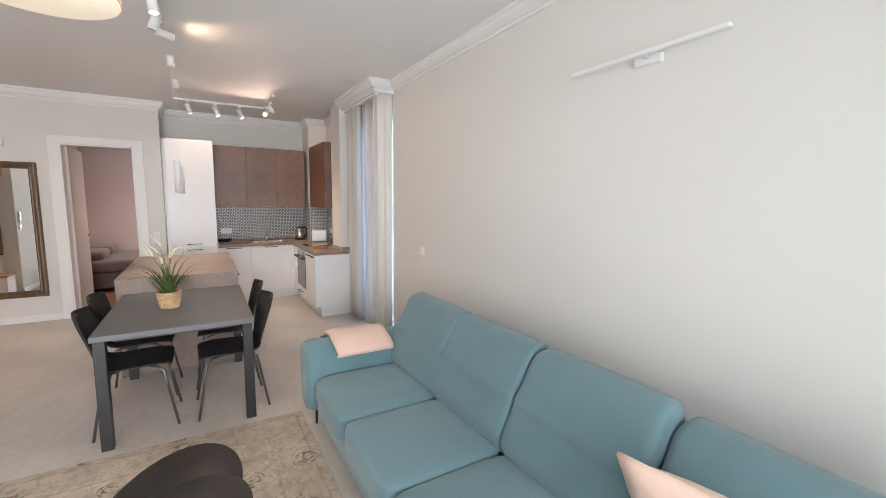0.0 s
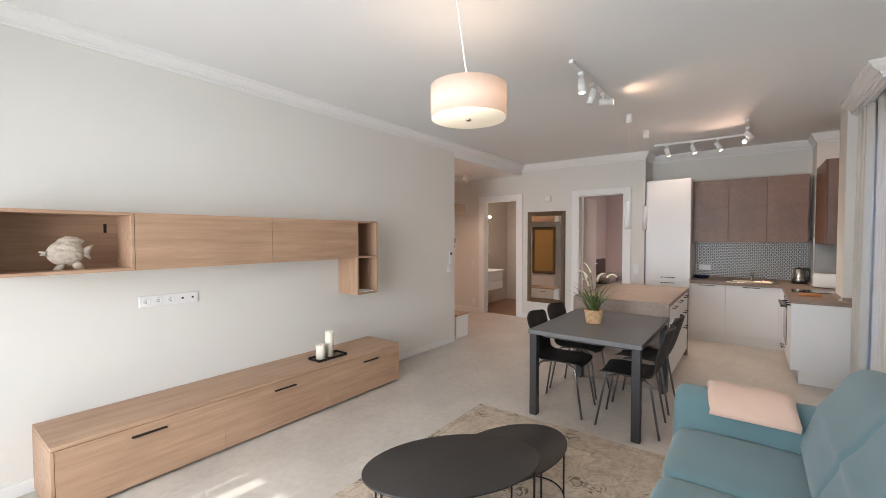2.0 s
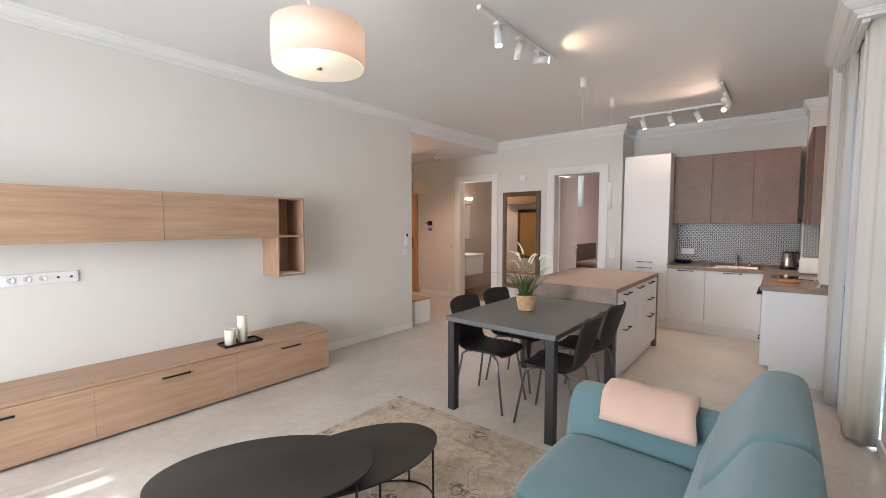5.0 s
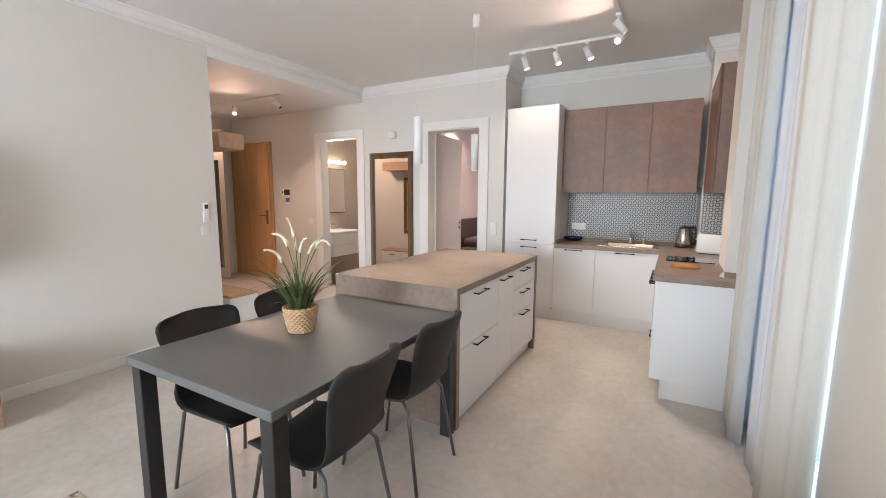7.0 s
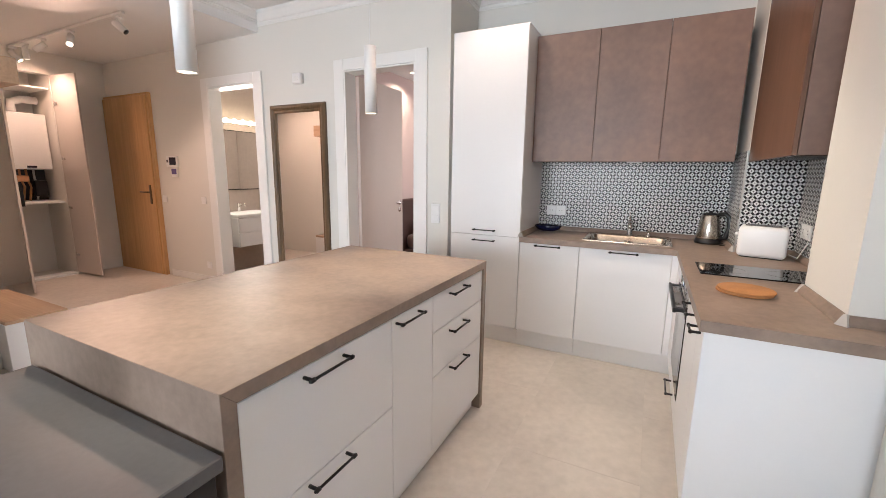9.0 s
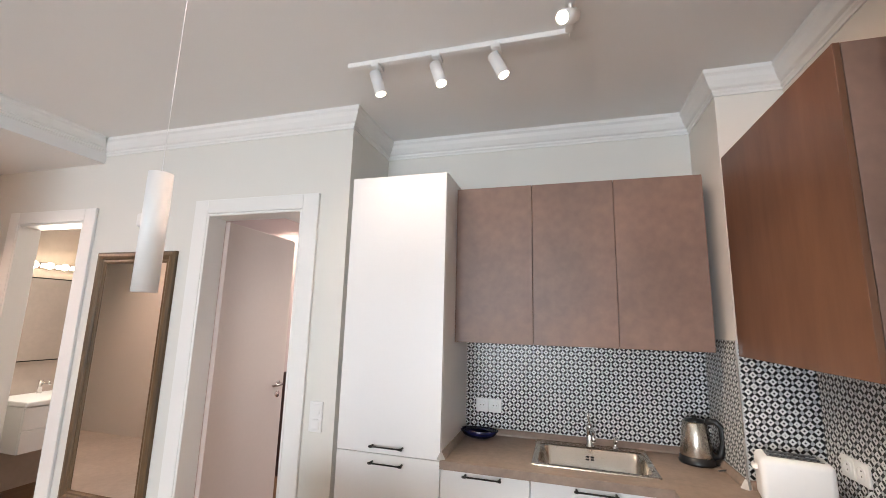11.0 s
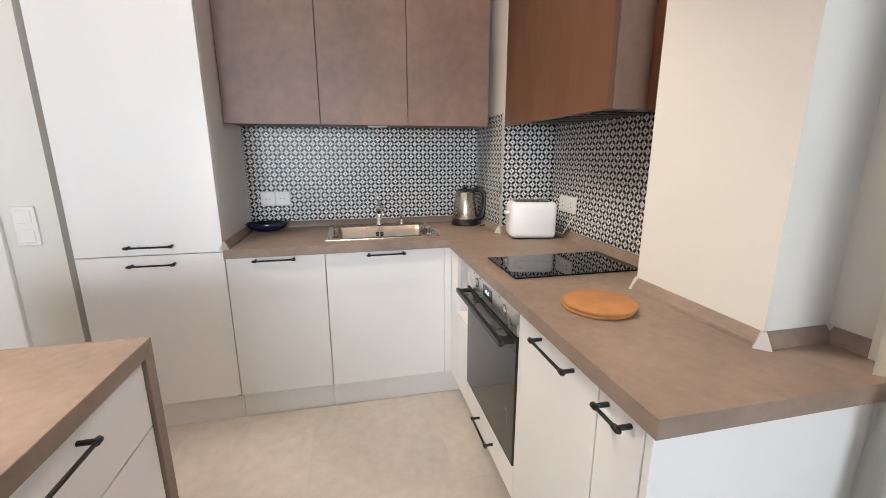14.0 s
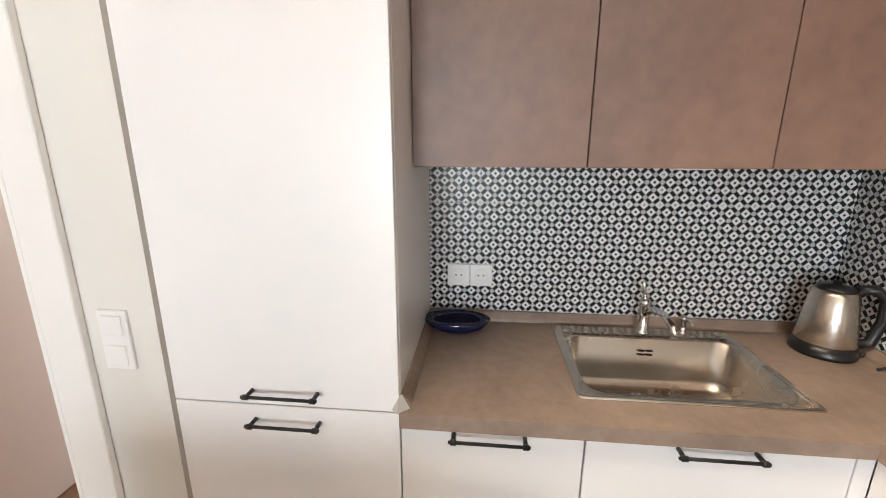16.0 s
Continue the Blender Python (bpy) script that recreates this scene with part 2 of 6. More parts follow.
COFFEE = surface("black_brown_disc", (0.026, 0.023, 0.021), 0.5, 0, 0.15, 4, 90, 0.08)
STEEL = surface("brushed_steel", (0.62, 0.60, 0.57), 0.27, 1.0, 0.06, 3, 150, 0.04)
SINKSTEEL = surface("sink_steel", (0.60, 0.55, 0.48), 0.26, 1.0, 0.08, 6, 150, 0.04)
CHROME = surface("chrome", (0.80, 0.78, 0.76), 0.1, 1.0, 0.03, 3, 60, 0)
PLASTIC = surface("white_plastic", (0.80, 0.80, 0.79), 0.35, 0, 0.015)
DARKPL = surface("dark_plastic", (0.010, 0.010, 0.011), 0.32, 0, 0.15)
SCREEN = surface("dark_screen", (0.03, 0.028, 0.045), 0.12, 0, 0.1)
SOFA = fabric("teal_fabric", (0.123, 0.210, 0.234))
PEACH = fabric("peach_knit", (0.66, 0.47, 0.37), 260)
CORK = surface("cork", (0.41, 0.188, 0.066), 0.85, 0, 0.16, 14, 160, 0.4)
MIRROR = surface("mirror_glass", (0.86, 0.87, 0.86), 0.02, 1.0, 0.0, 1, 1, 0, 0.0)
GILT = wood("bronze_wood_moulding", (0.045, 0.027, 0.012), (0.17, 0.105, 0.05), 2, 0.4)
OVENGLASS = surface("oven_glass", (0.03, 0.027, 0.025), 0.06, 0, 0.05, 2, 30, 0, 0.02)
HOBGLASS = surface("hob_glass", (0.004, 0.004, 0.0045), 0.035, 0, 0.05, 2, 30, 0, 0.01)
HOBGLASS.node_tree.nodes["Principled BSDF"].inputs["Specular IOR Level"].default_value = 0.36
CLEAR = glass("clear_glass")
DRAPE = sheer("grey_drape", (0.80, 0.785, 0.73), 0.0, 0.42)
# white cloth with the blue of the sky light put into its colour
VOILE = sheer("sky_tinted_voile", (0.56, 0.65, 0.80), 0.03, 0.34)
# same cloth as DRAPE, made to pass less backlight so it looks shaded
DRAPE_DIM = sheer("dim_drape", (0.80, 0.785, 0.73), 0.0, 0.12)
VOILE2 = sheer("thick_voile", (0.88, 0.855, 0.80), 0.0, 0.46)
WAX = surface("candle_wax", (0.82, 0.78, 0.66), 0.5, 0, 0.03)
WICKER = surface("wicker", (0.50, 0.33, 0.18), 0.75, 0, 0.2, 30, 200, 0.3)
LEAF = surface("grass_leaf", (0.085, 0.125, 0.035), 0.5, 0, 0.55, 20, 60, 0.1)
SPIKE = surface("cream_flower", (0.66, 0.60, 0.44), 0.9, 0, 0.12, 60, 200, 0.4)
FISH = surface("fish_ceramic", (0.50, 0.43, 0.35), 0.6, 0, 0.25, 40, 160, 0.5)
BROWNFLOOR = wood("brown_floor", (0.13, 0.065, 0.03), (0.26, 0.14, 0.07), 1, 0.35)
BATHTILE = surface("bath_tile", (0.52, 0.45, 0.40), 0.35, 0, 0.08, 2, 20, 0.03)
LILAC = surface("bedroom_paint", (0.55, 0.43, 0.41), 0.75, 0, 0.02, 1, 150, 0.1)
DOORLEAF = surface("door_leaf_paint", (0.60, 0.51, 0.46), 0.42, 0, 0.02)
BEDDING = fabric("taupe_bedding", (0.15, 0.10, 0.092), 300)
BEDWOOD = surface("dark_bed", (0.07, 0.035, 0.03), 0.5, 0, 0.15)
OCHRE = fabric("ochre_board", (0.36, 0.22, 0.07), 120)
COPPER = surface("copper_pipe", (0.50, 0.24, 0.12), 0.3, 1.0, 0.1)
YELLOW = surface("yellow_hose", (0.7, 0.5, 0.04), 0.5)
BULB = glow("bulb_glow", (1.0, 0.78, 0.52), 8)
TILE_XZ, TILE_YZ = motif_tile("motif_tile_xz", 0, 2), motif_tile("motif_tile_yz", 1, 2)

# ---- building helpers ----
OFF = {}


def thing(name, at, label, category, group="", kind=""):
    ob = new(name)
    ob.empty_display_size = 0.1
    ob.location = at
    OFF[ob] = Vector(at)
    return tagged(ob, label, category, group, kind)


def part(name, bm, material, parent=None, label="", smooth=False, kind="", category=""):
    """Links a bmesh, given in world coordinates, as one mesh object under its thing or part."""
    off = OFF.get(parent, Vector((0, 0, 0)))
    me = bpy.data.meshes.new(name)
    bmesh.ops.recalc_face_normals(bm, faces=bm.faces)
    if off.length:
        bmesh.ops.translate(bm, verts=bm.verts, vec=-off)
    for f in bm.faces:
        f.smooth = smooth
    bm.to_mesh(me)
    bm.free()
    me.materials.append(material)
    ob = new(name, me)
    ob.parent = parent
    OFF[ob] = off
    return tagged(ob, label, category, "", kind)


def add_box(bm, x0, x1, y0, y1, z0, z1, bev=0.0, seg=1):
    r = bmesh.ops.create_cube(bm, size=1.0)
    vs = r["verts"]
    bmesh.ops.scale(bm, verts=vs, vec=(x1 - x0, y1 - y0, z1 - z0))
    bmesh.ops.translate(bm, verts=vs, vec=((x0 + x1) / 2, (y0 + y1) / 2, (z0 + z1) / 2))
    if bev:
        es = list({e for v in vs for e in v.link_edges})
        bmesh.ops.bevel(bm, geom=es, offset=bev, segments=seg, affect="EDGES", profile=0.5, clamp_overlap=True)
    return vs


def box(name, x0, x1, y0, y1, z0, z1, material, parent=None, bev=0.002, label="", seg=1, smooth=False, kind="", category=""):
    bm = bmesh.new()
    add_box(bm, min(x0, x1), max(x0, x1), min(y0, y1), max(y0, y1), min(z0, z1), max(z0, z1), bev, seg)
    return part(name, bm, material, parent, label, smooth, kind, category)


def boxes(name, rows, material, parent=None, bev=0.0, label="", kind=""):
    bm = bmesh.new()
    for r in rows:
        add_box(bm, *r, bev)
    return part(name, bm, material, parent, label, False, kind)


def lathe(bm, cx, cy, profile, seg=32, sx=1.0, sy=1.0, turn=0.0):
    """A body of revolution from (radius, z) pairs, closed where the radius is zero."""
    rings = []
    for r, z in profile:
        if r <= 1e-6:
            rings.append([bm.verts.new((cx, cy, z))])
        else:
            ring = []
            for i in range(seg):
                a = 2 * math.pi * i / seg
                x, y = r * sx * math.cos(a), r * sy * math.sin(a)
                ring.append(bm.verts.new((cx + x * math.cos(turn) - y * math.sin(turn), cy + x * math.sin(turn) + y * math.cos(turn), z)))
            rings.append(ring)
    for a, b in zip(rings, rings[1:]):
        for i in range(seg):
            j = (i + 1) % seg
            vs = [a[i % len(a)], a[j % len(a)], b[j % len(b)], b[i % len(b)]]
            vs = list(dict.fromkeys(vs))
            if len(vs) > 2:
                bm.faces.new(vs)
    return bm


def turned(name, cx, cy, profile, material, parent=None, label="", seg=32, **kw):
    return part(name, lathe(bmesh.new(), cx, cy, profile, seg, **kw), material, parent, label, True)


def add_tube(bm, pts, r, seg=8, r1=None):
    pts = [Vector(p) for p in pts]
    rings = []
    for i, p in enumerate(pts):
        d = (pts[min(i + 1, len(pts) - 1)] - pts[max(i - 1, 0)]).normalized()
        u = d.orthogonal().normalized() if i == 0 else (rings_u - d * rings_u.dot(d)).normalized()
        rings_u = u
        w = d.cross(u)
        rr = r if r1 is None else r + (r1 - r) * i / (len(pts) - 1)
        rings.append([bm.verts.new(p + rr * (u * math.cos(2 * math.pi * k / seg) + w * math.sin(2 * math.pi * k / seg))) for k in range(seg)])
    for a, b in zip(rings, rings[1:]):
        for k in range(seg):
            bm.faces.new((a[k], a[(k + 1) % seg], b[(k + 1) % seg], b[k]))
    bm.faces.new(rings[0])
    bm.faces.new(rings[-1][::-1])


def tube(name, pts, r, material, parent=None, label="", seg=8, r1=None):
    bm = bmesh.new()
    add_tube(bm, pts, r, seg, r1)
    return part(name, bm, material, parent, label, True)


def bar_handle(p, q, out, parent):
    """A black bar handle with two square feet, proud of its front by the vector out."""
    p, q, out = Vector(p), Vector(q), Vector(out)
    bm = bmesh.new()
    d = (q - p).normalized()
    add_tube(bm, [p + out - d * 0.012, q + out + d * 0.010], 0.0042, 8)
    for e in (p, q):
        add_tube(bm, [e + out * 0.02, e + out * 0.9], 0.0055, 6)
        add_tube(bm, [e + out - d * 0.007, e + out + d * 0.007], 0.0068, 8)
    return part("handle", bm, BLACK, parent, "black metal bar handle", True)


# ---- the large structure ----
H, HH = 2.88, 2.70            # ceilings of the room and of the hall
XT, XS, YB, YK, Y0 = -2.55, 1.95, 6.95, 7.50, -1.80
CT = 0.885                    # worktop height
S = "structure"

# slab under the floor tiles, with the tiles as its pieces at the end of the file
floor = box("floor", -6.6, 2.3, -1.9, 7.62, -0.25, -0.0008, GROUT, None, 0, "pale grey-beige stone tiled floor with thin joints", kind=S)
boxes("wall_tv", [(XT - 0.2, XT, Y0, 4.74, -0.02, H)], WALL, kind=S, label="plain greige painted wall behind the media units")
boxes("wall_hall_south", [(-6.3, XT - 0.2, 4.74, 4.85, -0.02, H), (XT - 0.2, XT, 4.74, 4.744, -0.02, H)], WALL, kind=S, label="greige painted hall wall")
boxes("wall_back", [
    (-6.3, -3.38, YB, YB + 0.12, -0.02, H), (-3.38, -2.64, YB, YB + 0.12, 2.245, H),
    (-2.64, -1.475, YB, YB + 0.12, -0.02, H), (-1.475, -0.728, YB, YB + 0.12, 2.245, H),
    (-0.728, -0.42, YB, YB + 0.12, -0.02, H), (-0.54, -0.42, YB + 0.12, YK, -0.02, H)], WALL, kind=S,
    label="greige painted back wall with two doorways")
boxes("wall_kitchen", [(-0.54, 2.1, YK, YK + 0.12, -0.02, H), (1.60, 1.90, 7.05, YK, -0.02, H)], WALL, kind=S,
      label="cream painted kitchen wall with a boxed corner")
for r in ((1.90, 2.1, 6.03, YK, -0.02, H), (1.69, 2.1, 5.60, 6.03, -0.02, H), (1.88, 2.1, 5.46, 5.60, -0.02, H)):
    box("wall_kitchen_side", *r, WALL, None, 0, "cream painted kitchen side wall with a projecting column", kind=S)
boxes("wall_sofa", [(XS, XS + 0.25, Y0, 4.40, -0.02, H), (XS, XS + 0.25, 4.40, 5.46, 2.52, H), (XS, XS + 0.25, 4.40, 5.46, -0.02, 0.03)], WALL, kind=S,
      label="plain greige painted wall behind the sofa")
boxes("wall_south", [(-2.75, -1.92, Y0 - 0.25, Y0, -0.02, H), (0.75, 2.2, Y0 - 0.25, Y0, -0.02, H), (-1.92, 0.75, Y0 - 0.25, Y0, 2.46, H), (-1.92, 0.75, Y0 - 0.25, Y0, -0.02, 0.06)],
      WALL, kind=S, label="greige painted window wall")
for r in ((-5.62, -5.5, 4.85, 5.93, -0.02, HH), (-5.62, -5.5, 6.38, YB, -0.02, HH), (-5.62, -5.5, 5.93, 6.38, 2.45, HH),
          (-6.15, -6.05, 5.93, 6.38, -0.02, HH), (-6.05, -5.62, 5.85, 5.93, -0.02, HH), (-6.05, -5.62, 6.38, 6.46, -0.02, HH)):
    box("wall_hall_west", *r, WALL, None, 0, "greige painted hall end wall round a boiler cupboard", kind=S)
box("ceiling", XT, XS + 0.25, Y0, YK, H, H + 0.2, CEIL, None, 0, "plain white ceiling of the living room", kind=S)
boxes("ceiling_hall", [(-6.15, XT - 0.001, 4.745, YB, HH, H)], CEIL, kind=S, label="lowered white hall ceiling")
boxes("pelmet", [(1.715, XS, 4.37, 5.60, 2.76, H)], CEIL, kind=S, label="white boxed curtain pelmet below the ceiling")

# cornice: stepped profile run along the wall tops
def cornice(name, x0, y0, x1, y1, nx, ny, a0=0.0, a1=0.0, z=H, out=1.0, tall=1.0):
    prof = [(0, 0), (0.092, 0), (0.092, -0.016), (0.076, -0.026), (0.066, -0.044), (0.040, -0.066), (0.020, -0.072), (0.020, -0.081), (0.011, -0.088), (0.011, -0.097), (0, -0.097)]
    prof = [(o * out, h * tall) for o, h in prof]
    d = Vector((x1 - x0, y1 - y0, 0)).normalized()
    bm = bmesh.new()
    ends = []
    for (x, y, s) in ((x0, y0, a0), (x1, y1, a1)):
        ends.append([bm.verts.new(Vector((x + nx * o, y + ny * o, z + h)) + d * (s * o)) for o, h in prof])
    n = len(prof)
    for i in range(n):
        bm.faces.new((ends[0][i], ends[0][(i + 1) % n], ends[1][(i + 1) % n], ends[1][i]))
    bm.faces.new(ends[0])
    bm.faces.new(ends[1][::-1])
    return part(name, bm, WHITE, None, "white moulded plaster cornice", False, S)


cornice("cornice", XT, Y0, XT, YB, 1, 0, 1, -1)
cornice("cornice", XT, YB, -0.42, YB, 0, -1, 1, 1, out=0.65, tall=1.3)
cornice("cornice", -0.42, YB, -0.42, YK, 1, 0, -1, -1, out=0.65, tall=1.3)
cornice("cornice", -0.42, YK, 1.60, YK, 0, -1, 1, -1, out=0.65, tall=1.3)
cornice("cornice", 1.60, YK, 1.60, 7.05, -1, 0, 1, 1, out=0.65, tall=1.3)
cornice("cornice", 1.60, 7.05, 1.90, 7.05, 0, -1, -1, -1, out=0.65, tall=1.3)
cornice("cornice", 1.90, 7.05, 1.90, 6.03, -1, 0, 1, -1, out=0.65, tall=1.3)
cornice("cornice", 1.715, 5.60, 1.715, 4.37, -1, 0, 0, 1)
cornice("cornice", 1.715, 4.37, XS, 4.37, 0, -1, -1, -1)
cornice("cornice", XS, 4.37, XS, Y0, -1, 0, 1, -1)

# skirting boards
def skirting(rows):
    for r in rows:
        box("baseboard", *r, 0.0, 0.085, WHITE, None, 0.003, "white painted skirting board", kind=S)


skirting([(XT, XT + 0.015, Y0, 4.74), (-4.4, -3.493, YB - 0.015, YB), (-2.527, -1.588, YB - 0.015, YB), (-0.615, -0.42, YB - 0.015, YB),
          (XS - 0.015, XS, Y0, 4.40)])

# back doorways: casings, jambs, and the rooms behind
def casing(name, x0, x1, label):
    t = thing(name, (x0, YB, 0), label, "door frame", "", S)
    for n, r in (("jamb", (x0 - 0.11, x0, YB - 0.022, YB, 0, 2.34)), ("jamb", (x1, x1 + 0.11, YB - 0.022, YB, 0, 2.34)), ("head", (x0, x1, YB - 0.022, YB, 2.245, 2.34)),
                 ("lining", (x0, x0 + 0.018, YB - 0.02, YB + 0.13, 0, 2.245)), ("lining", (x1 - 0.018, x1, YB - 0.02, YB + 0.13, 0, 2.245)),
                 ("lining", (x0 + 0.018, x1 - 0.018, YB - 0.02, YB + 0.13, 2.227, 2.243))):
        box(n, *r, WHITE, t, 0.003)
    return t


casing("door_1", -3.38, -2.64, "white painted frame of the open bathroom doorway")
casing("door_2", -1.475, -0.728, "white painted frame of the open bedroom doorway")
boxes("wall_bathroom", [(-4.0, -3.9, 7.07, 9.0, -0.02, 2.6), (-2.2, -2.1, 7.07, 9.0, -0.02, 2.6), (-3.9, -2.2, 8.9, 9.0, -0.02, 2.6)], BATHTILE, kind=S, label="beige tiled bathroom walls")
boxes("bathroom_ceiling", [(-4.0, -2.1, 7.07, 9.0, 2.6, 2.7)], CEIL, kind=S, label="white bathroom ceiling")
boxes("bathroom_floor", [(-4.0, -2.1, 7.0, 9.0, -0.1, 0.003)], BROWNFLOOR, kind=S, label="brown wood-look bathroom floor")
boxes("wall_bedroom", [(-2.1, -2.0, 7.07, 10.7, -0.02, 2.6), (-0.66, -0.54, 7.07, 7.62, -0.02, 2.6), (-0.66, 1.3, 7.62, 7.7, -0.02, 2.6), (1.2, 1.3, 7.7, 8.38, -0.02, 2.6), (1.2, 1.3, 9.62, 10.7, -0.02, 2.6), (1.2, 1.3, 8.38, 9.62, -0.02, 0.78), (1.2, 1.3, 8.38, 9.62, 2.22, 2.6), (-2.0, 1.2, 10.6, 10.7, -0.02, 2.6)],
      LILAC, kind=S, label="dusky pink painted bedroom walls")
boxes("bedroom_ceiling", [(-2.1, -0.54, 7.07, 7.62, 2.6, 2.7), (-2.1, 1.3, 7.62, 10.7, 2.6, 2.7)], CEIL, kind=S, label="white bedroom ceiling")
boxes("bedroom_floor", [(-2.1, -0.54, 7.0, 7.62, -0.1, 0.003), (-2.1, 1.3, 7.62, 10.7, -0.1, 0.003)], BROWNFLOOR, kind=S, label="brown wood bedroom floor")

# windows
win = thing("window_1", (-0.5, Y0, 0.06), "tall white framed glazed doors in the window wall", "window", "", S)
for x0, x1 in ((-1.92, -1.90), (-1.88, -1.785), (-1.695, -1.53), (-0.45, -0.36), (0.66, 0.75)):
    box("window_frame", x0, x1, Y0 - 0.16, Y0 - 0.09, 0.06, 2.46, WHITE, win, 0.004)
for x0, x1 in ((-1.90, -1.88), (-1.785, -1.695), (-1.53, -0.45), (-0.36, 0.66)):
    box("window_frame", x0, x1, Y0 - 0.16, Y0 - 0.09, 0.06, 0.13, WHITE, win, 0.003)
    box("window_frame", x0, x1, Y0 - 0.16, Y0 - 0.09, 2.39, 2.46, WHITE, win, 0.003)
for x0, x1 in ((-1.785, -1.695), (-1.53, -0.45), (-0.36, 0.66)):
    g = box("pane", x0 - 0.005, x1 + 0.005, Y0 - 0.130, Y0 - 0.122, 0.125, 2.395, CLEAR, win, 0)
    g.visible_shadow = False
win2 = thing("window_2", (2.05, 4.93, 0.03), "tall white framed window behind the curtains", "window", "", S)
for y0, y1 in ((4.40, 4.47), (4.90, 4.96), (5.39, 5.46)):
    box("window_frame", 2.04, 2.11, y0, y1, 0.03, 2.52, WHITE, win2, 0.004)
for y0, y1 in ((4.47, 4.90), (4.96, 5.39)):
    box("window_frame", 2.04, 2.11, y0, y1, 0.03, 0.10, WHITE, win2, 0.003)
    box("window_frame", 2.04, 2.11, y0, y1, 2.45, 2.52, WHITE, win2, 0.003)
    g = box("pane", 2.07, 2.078, y0 - 0.005, y1 + 0.005, 0.095, 2.455, CLEAR, win2, 0)
    g.visible_shadow = False
# out of view, added to give the bedroom fill lamp an opening
win3 = thing("window_3", (1.25, 9.0, 0.78), "unseen white framed bedroom window, added as the fill lamp's opening", "window", "", S)
for r in ((8.38, 8.44, 0.78, 2.22), (9.56, 9.62, 0.78, 2.22), (8.44, 9.56, 0.78, 0.84), (8.44, 9.56, 2.16, 2.22)):
    box("window_frame", 1.22, 1.28, *r, WHITE, win3, 0.003)
g = box("pane", 1.246, 1.254, 8.435, 9.565, 0.835, 2.165, CLEAR, win3, 0)
g.visible_shadow = False
ground = box("ground", -400, 400, -400, 400, -3.6, -3.5, surface("pale_paving", (0.32, 0.31, 0.28), 0.9, 0, 0.2, 0.2, 3), None, 0, "pale paved ground outside", kind=S)


# curtains
def curtain(name, pts, amp, folds, z0, z1, material, label, jitter=0.0):
    """A hanging cloth in folds along a line of plan points, with a cloth's thickness."""
    random.seed(len(pts) + int(folds * 10))
    pts = [Vector((*p, 0)) for p in pts]
    seglen = [(b - a).length for a, b in zip(pts, pts[1:])]
    total, n, rows = sum(seglen), int(folds * 12), 14
    ph = [random.uniform(-1, 1) for _ in range(n + 1)]
    bm = bmesh.new()
    grid = []
    for side in (-0.0015, 0.0015):
        lay = []
        for k in range(rows + 1):
            w = k / rows
            line = []
            for i in range(n + 1):
                s = total * i / n
                j = 0
                while j < len(seglen) - 1 and s > seglen[j]:
                    s -= seglen[j]
                    j += 1
                d = (pts[j + 1] - pts[j]).normalized()
                nrm = Vector((-d.y, d.x, 0))
                a = 2 * math.pi * folds * i / n
                off = amp * (0.75 + 0.35 * w) * (math.sin(a + 0.5 * math.sin(3 * w + i * 0.21)) + 0.3 * math.sin(2.3 * a + 1.2 * w)) + jitter * w * ph[i // 8 % (n + 1)]
                p = pts[j] + d * s + nrm * (off + side)
                line.append(bm.verts.new((p.x, p.y, z1 + (z0 - z1) * w)))
            lay.append(line)
        grid.append(lay)
    for lay in grid:
        for a, b in zip(lay, lay[1:]):
            for i in range(n):
                bm.faces.new((a[i], a[i + 1], b[i + 1], b[i]))
    for k in (0, rows):
        for i in range(n):
            bm.faces.new((grid[0][k][i], grid[0][k][i + 1], grid[1][k][i + 1], grid[1][k][i]))
    t = thing(name, (pts[0].x, pts[0].y, z0), label, "curtain")
    return part("cloth", bm, material, t, "", True)


curtain("curtain", [(1.765, 5.45), (1.76, 5.22), (1.765, 5.03)], 0.032, 3.2, 0.015, 2.76, DRAPE, "grey floor-length drape gathered beside the window", 0.003)
curtain("curtain", [(1.885, 5.50), (1.89, 5.03), (1.895, 4.78), (1.905, 4.42)], 0.008, 7.0, 0.015, 2.76, VOILE, "sheer white voile curtain over the window, sky blue put into its colour", 0.002)
curtain("curtain", [(1.845, 5.50), (1.845, 5.30), (1.85, 5.13)], 0.012, 2.0, 0.015, 2.76, VOILE2, "gathered white voile panel hanging in soft folds", 0.002)
curtain("curtain", [(1.80, 4.985), (1.80, 4.80), (1.805, 4.62), (1.83, 4.49), (1.90, 4.415)], 0.016, 3.2, 0.015, 2.76, VOILE2, "gathered white voile panel hanging in soft folds", 0.002)
curtain("curtain", [(1.775, 4.56), (1.80, 4.46), (1.86, 4.405), (1.94, 4.395)], 0.010, 2.2, 0.015, 2.76, DRAPE_DIM, "narrow grey drape drawn to the wall end", 0.002)
rail = thing("curtain_rail", (1.8, 4.98, 2.74), "white ceiling curtain rail under the pelmet", "curtain rail")
box("rail", 1.74, 1.78, 4.40, 5.58, 2.735, 2.758, WHITE, rail)
box("rail", 1.86, 1.90, 4.40, 5.58, 2.735, 2.758, WHITE, rail)

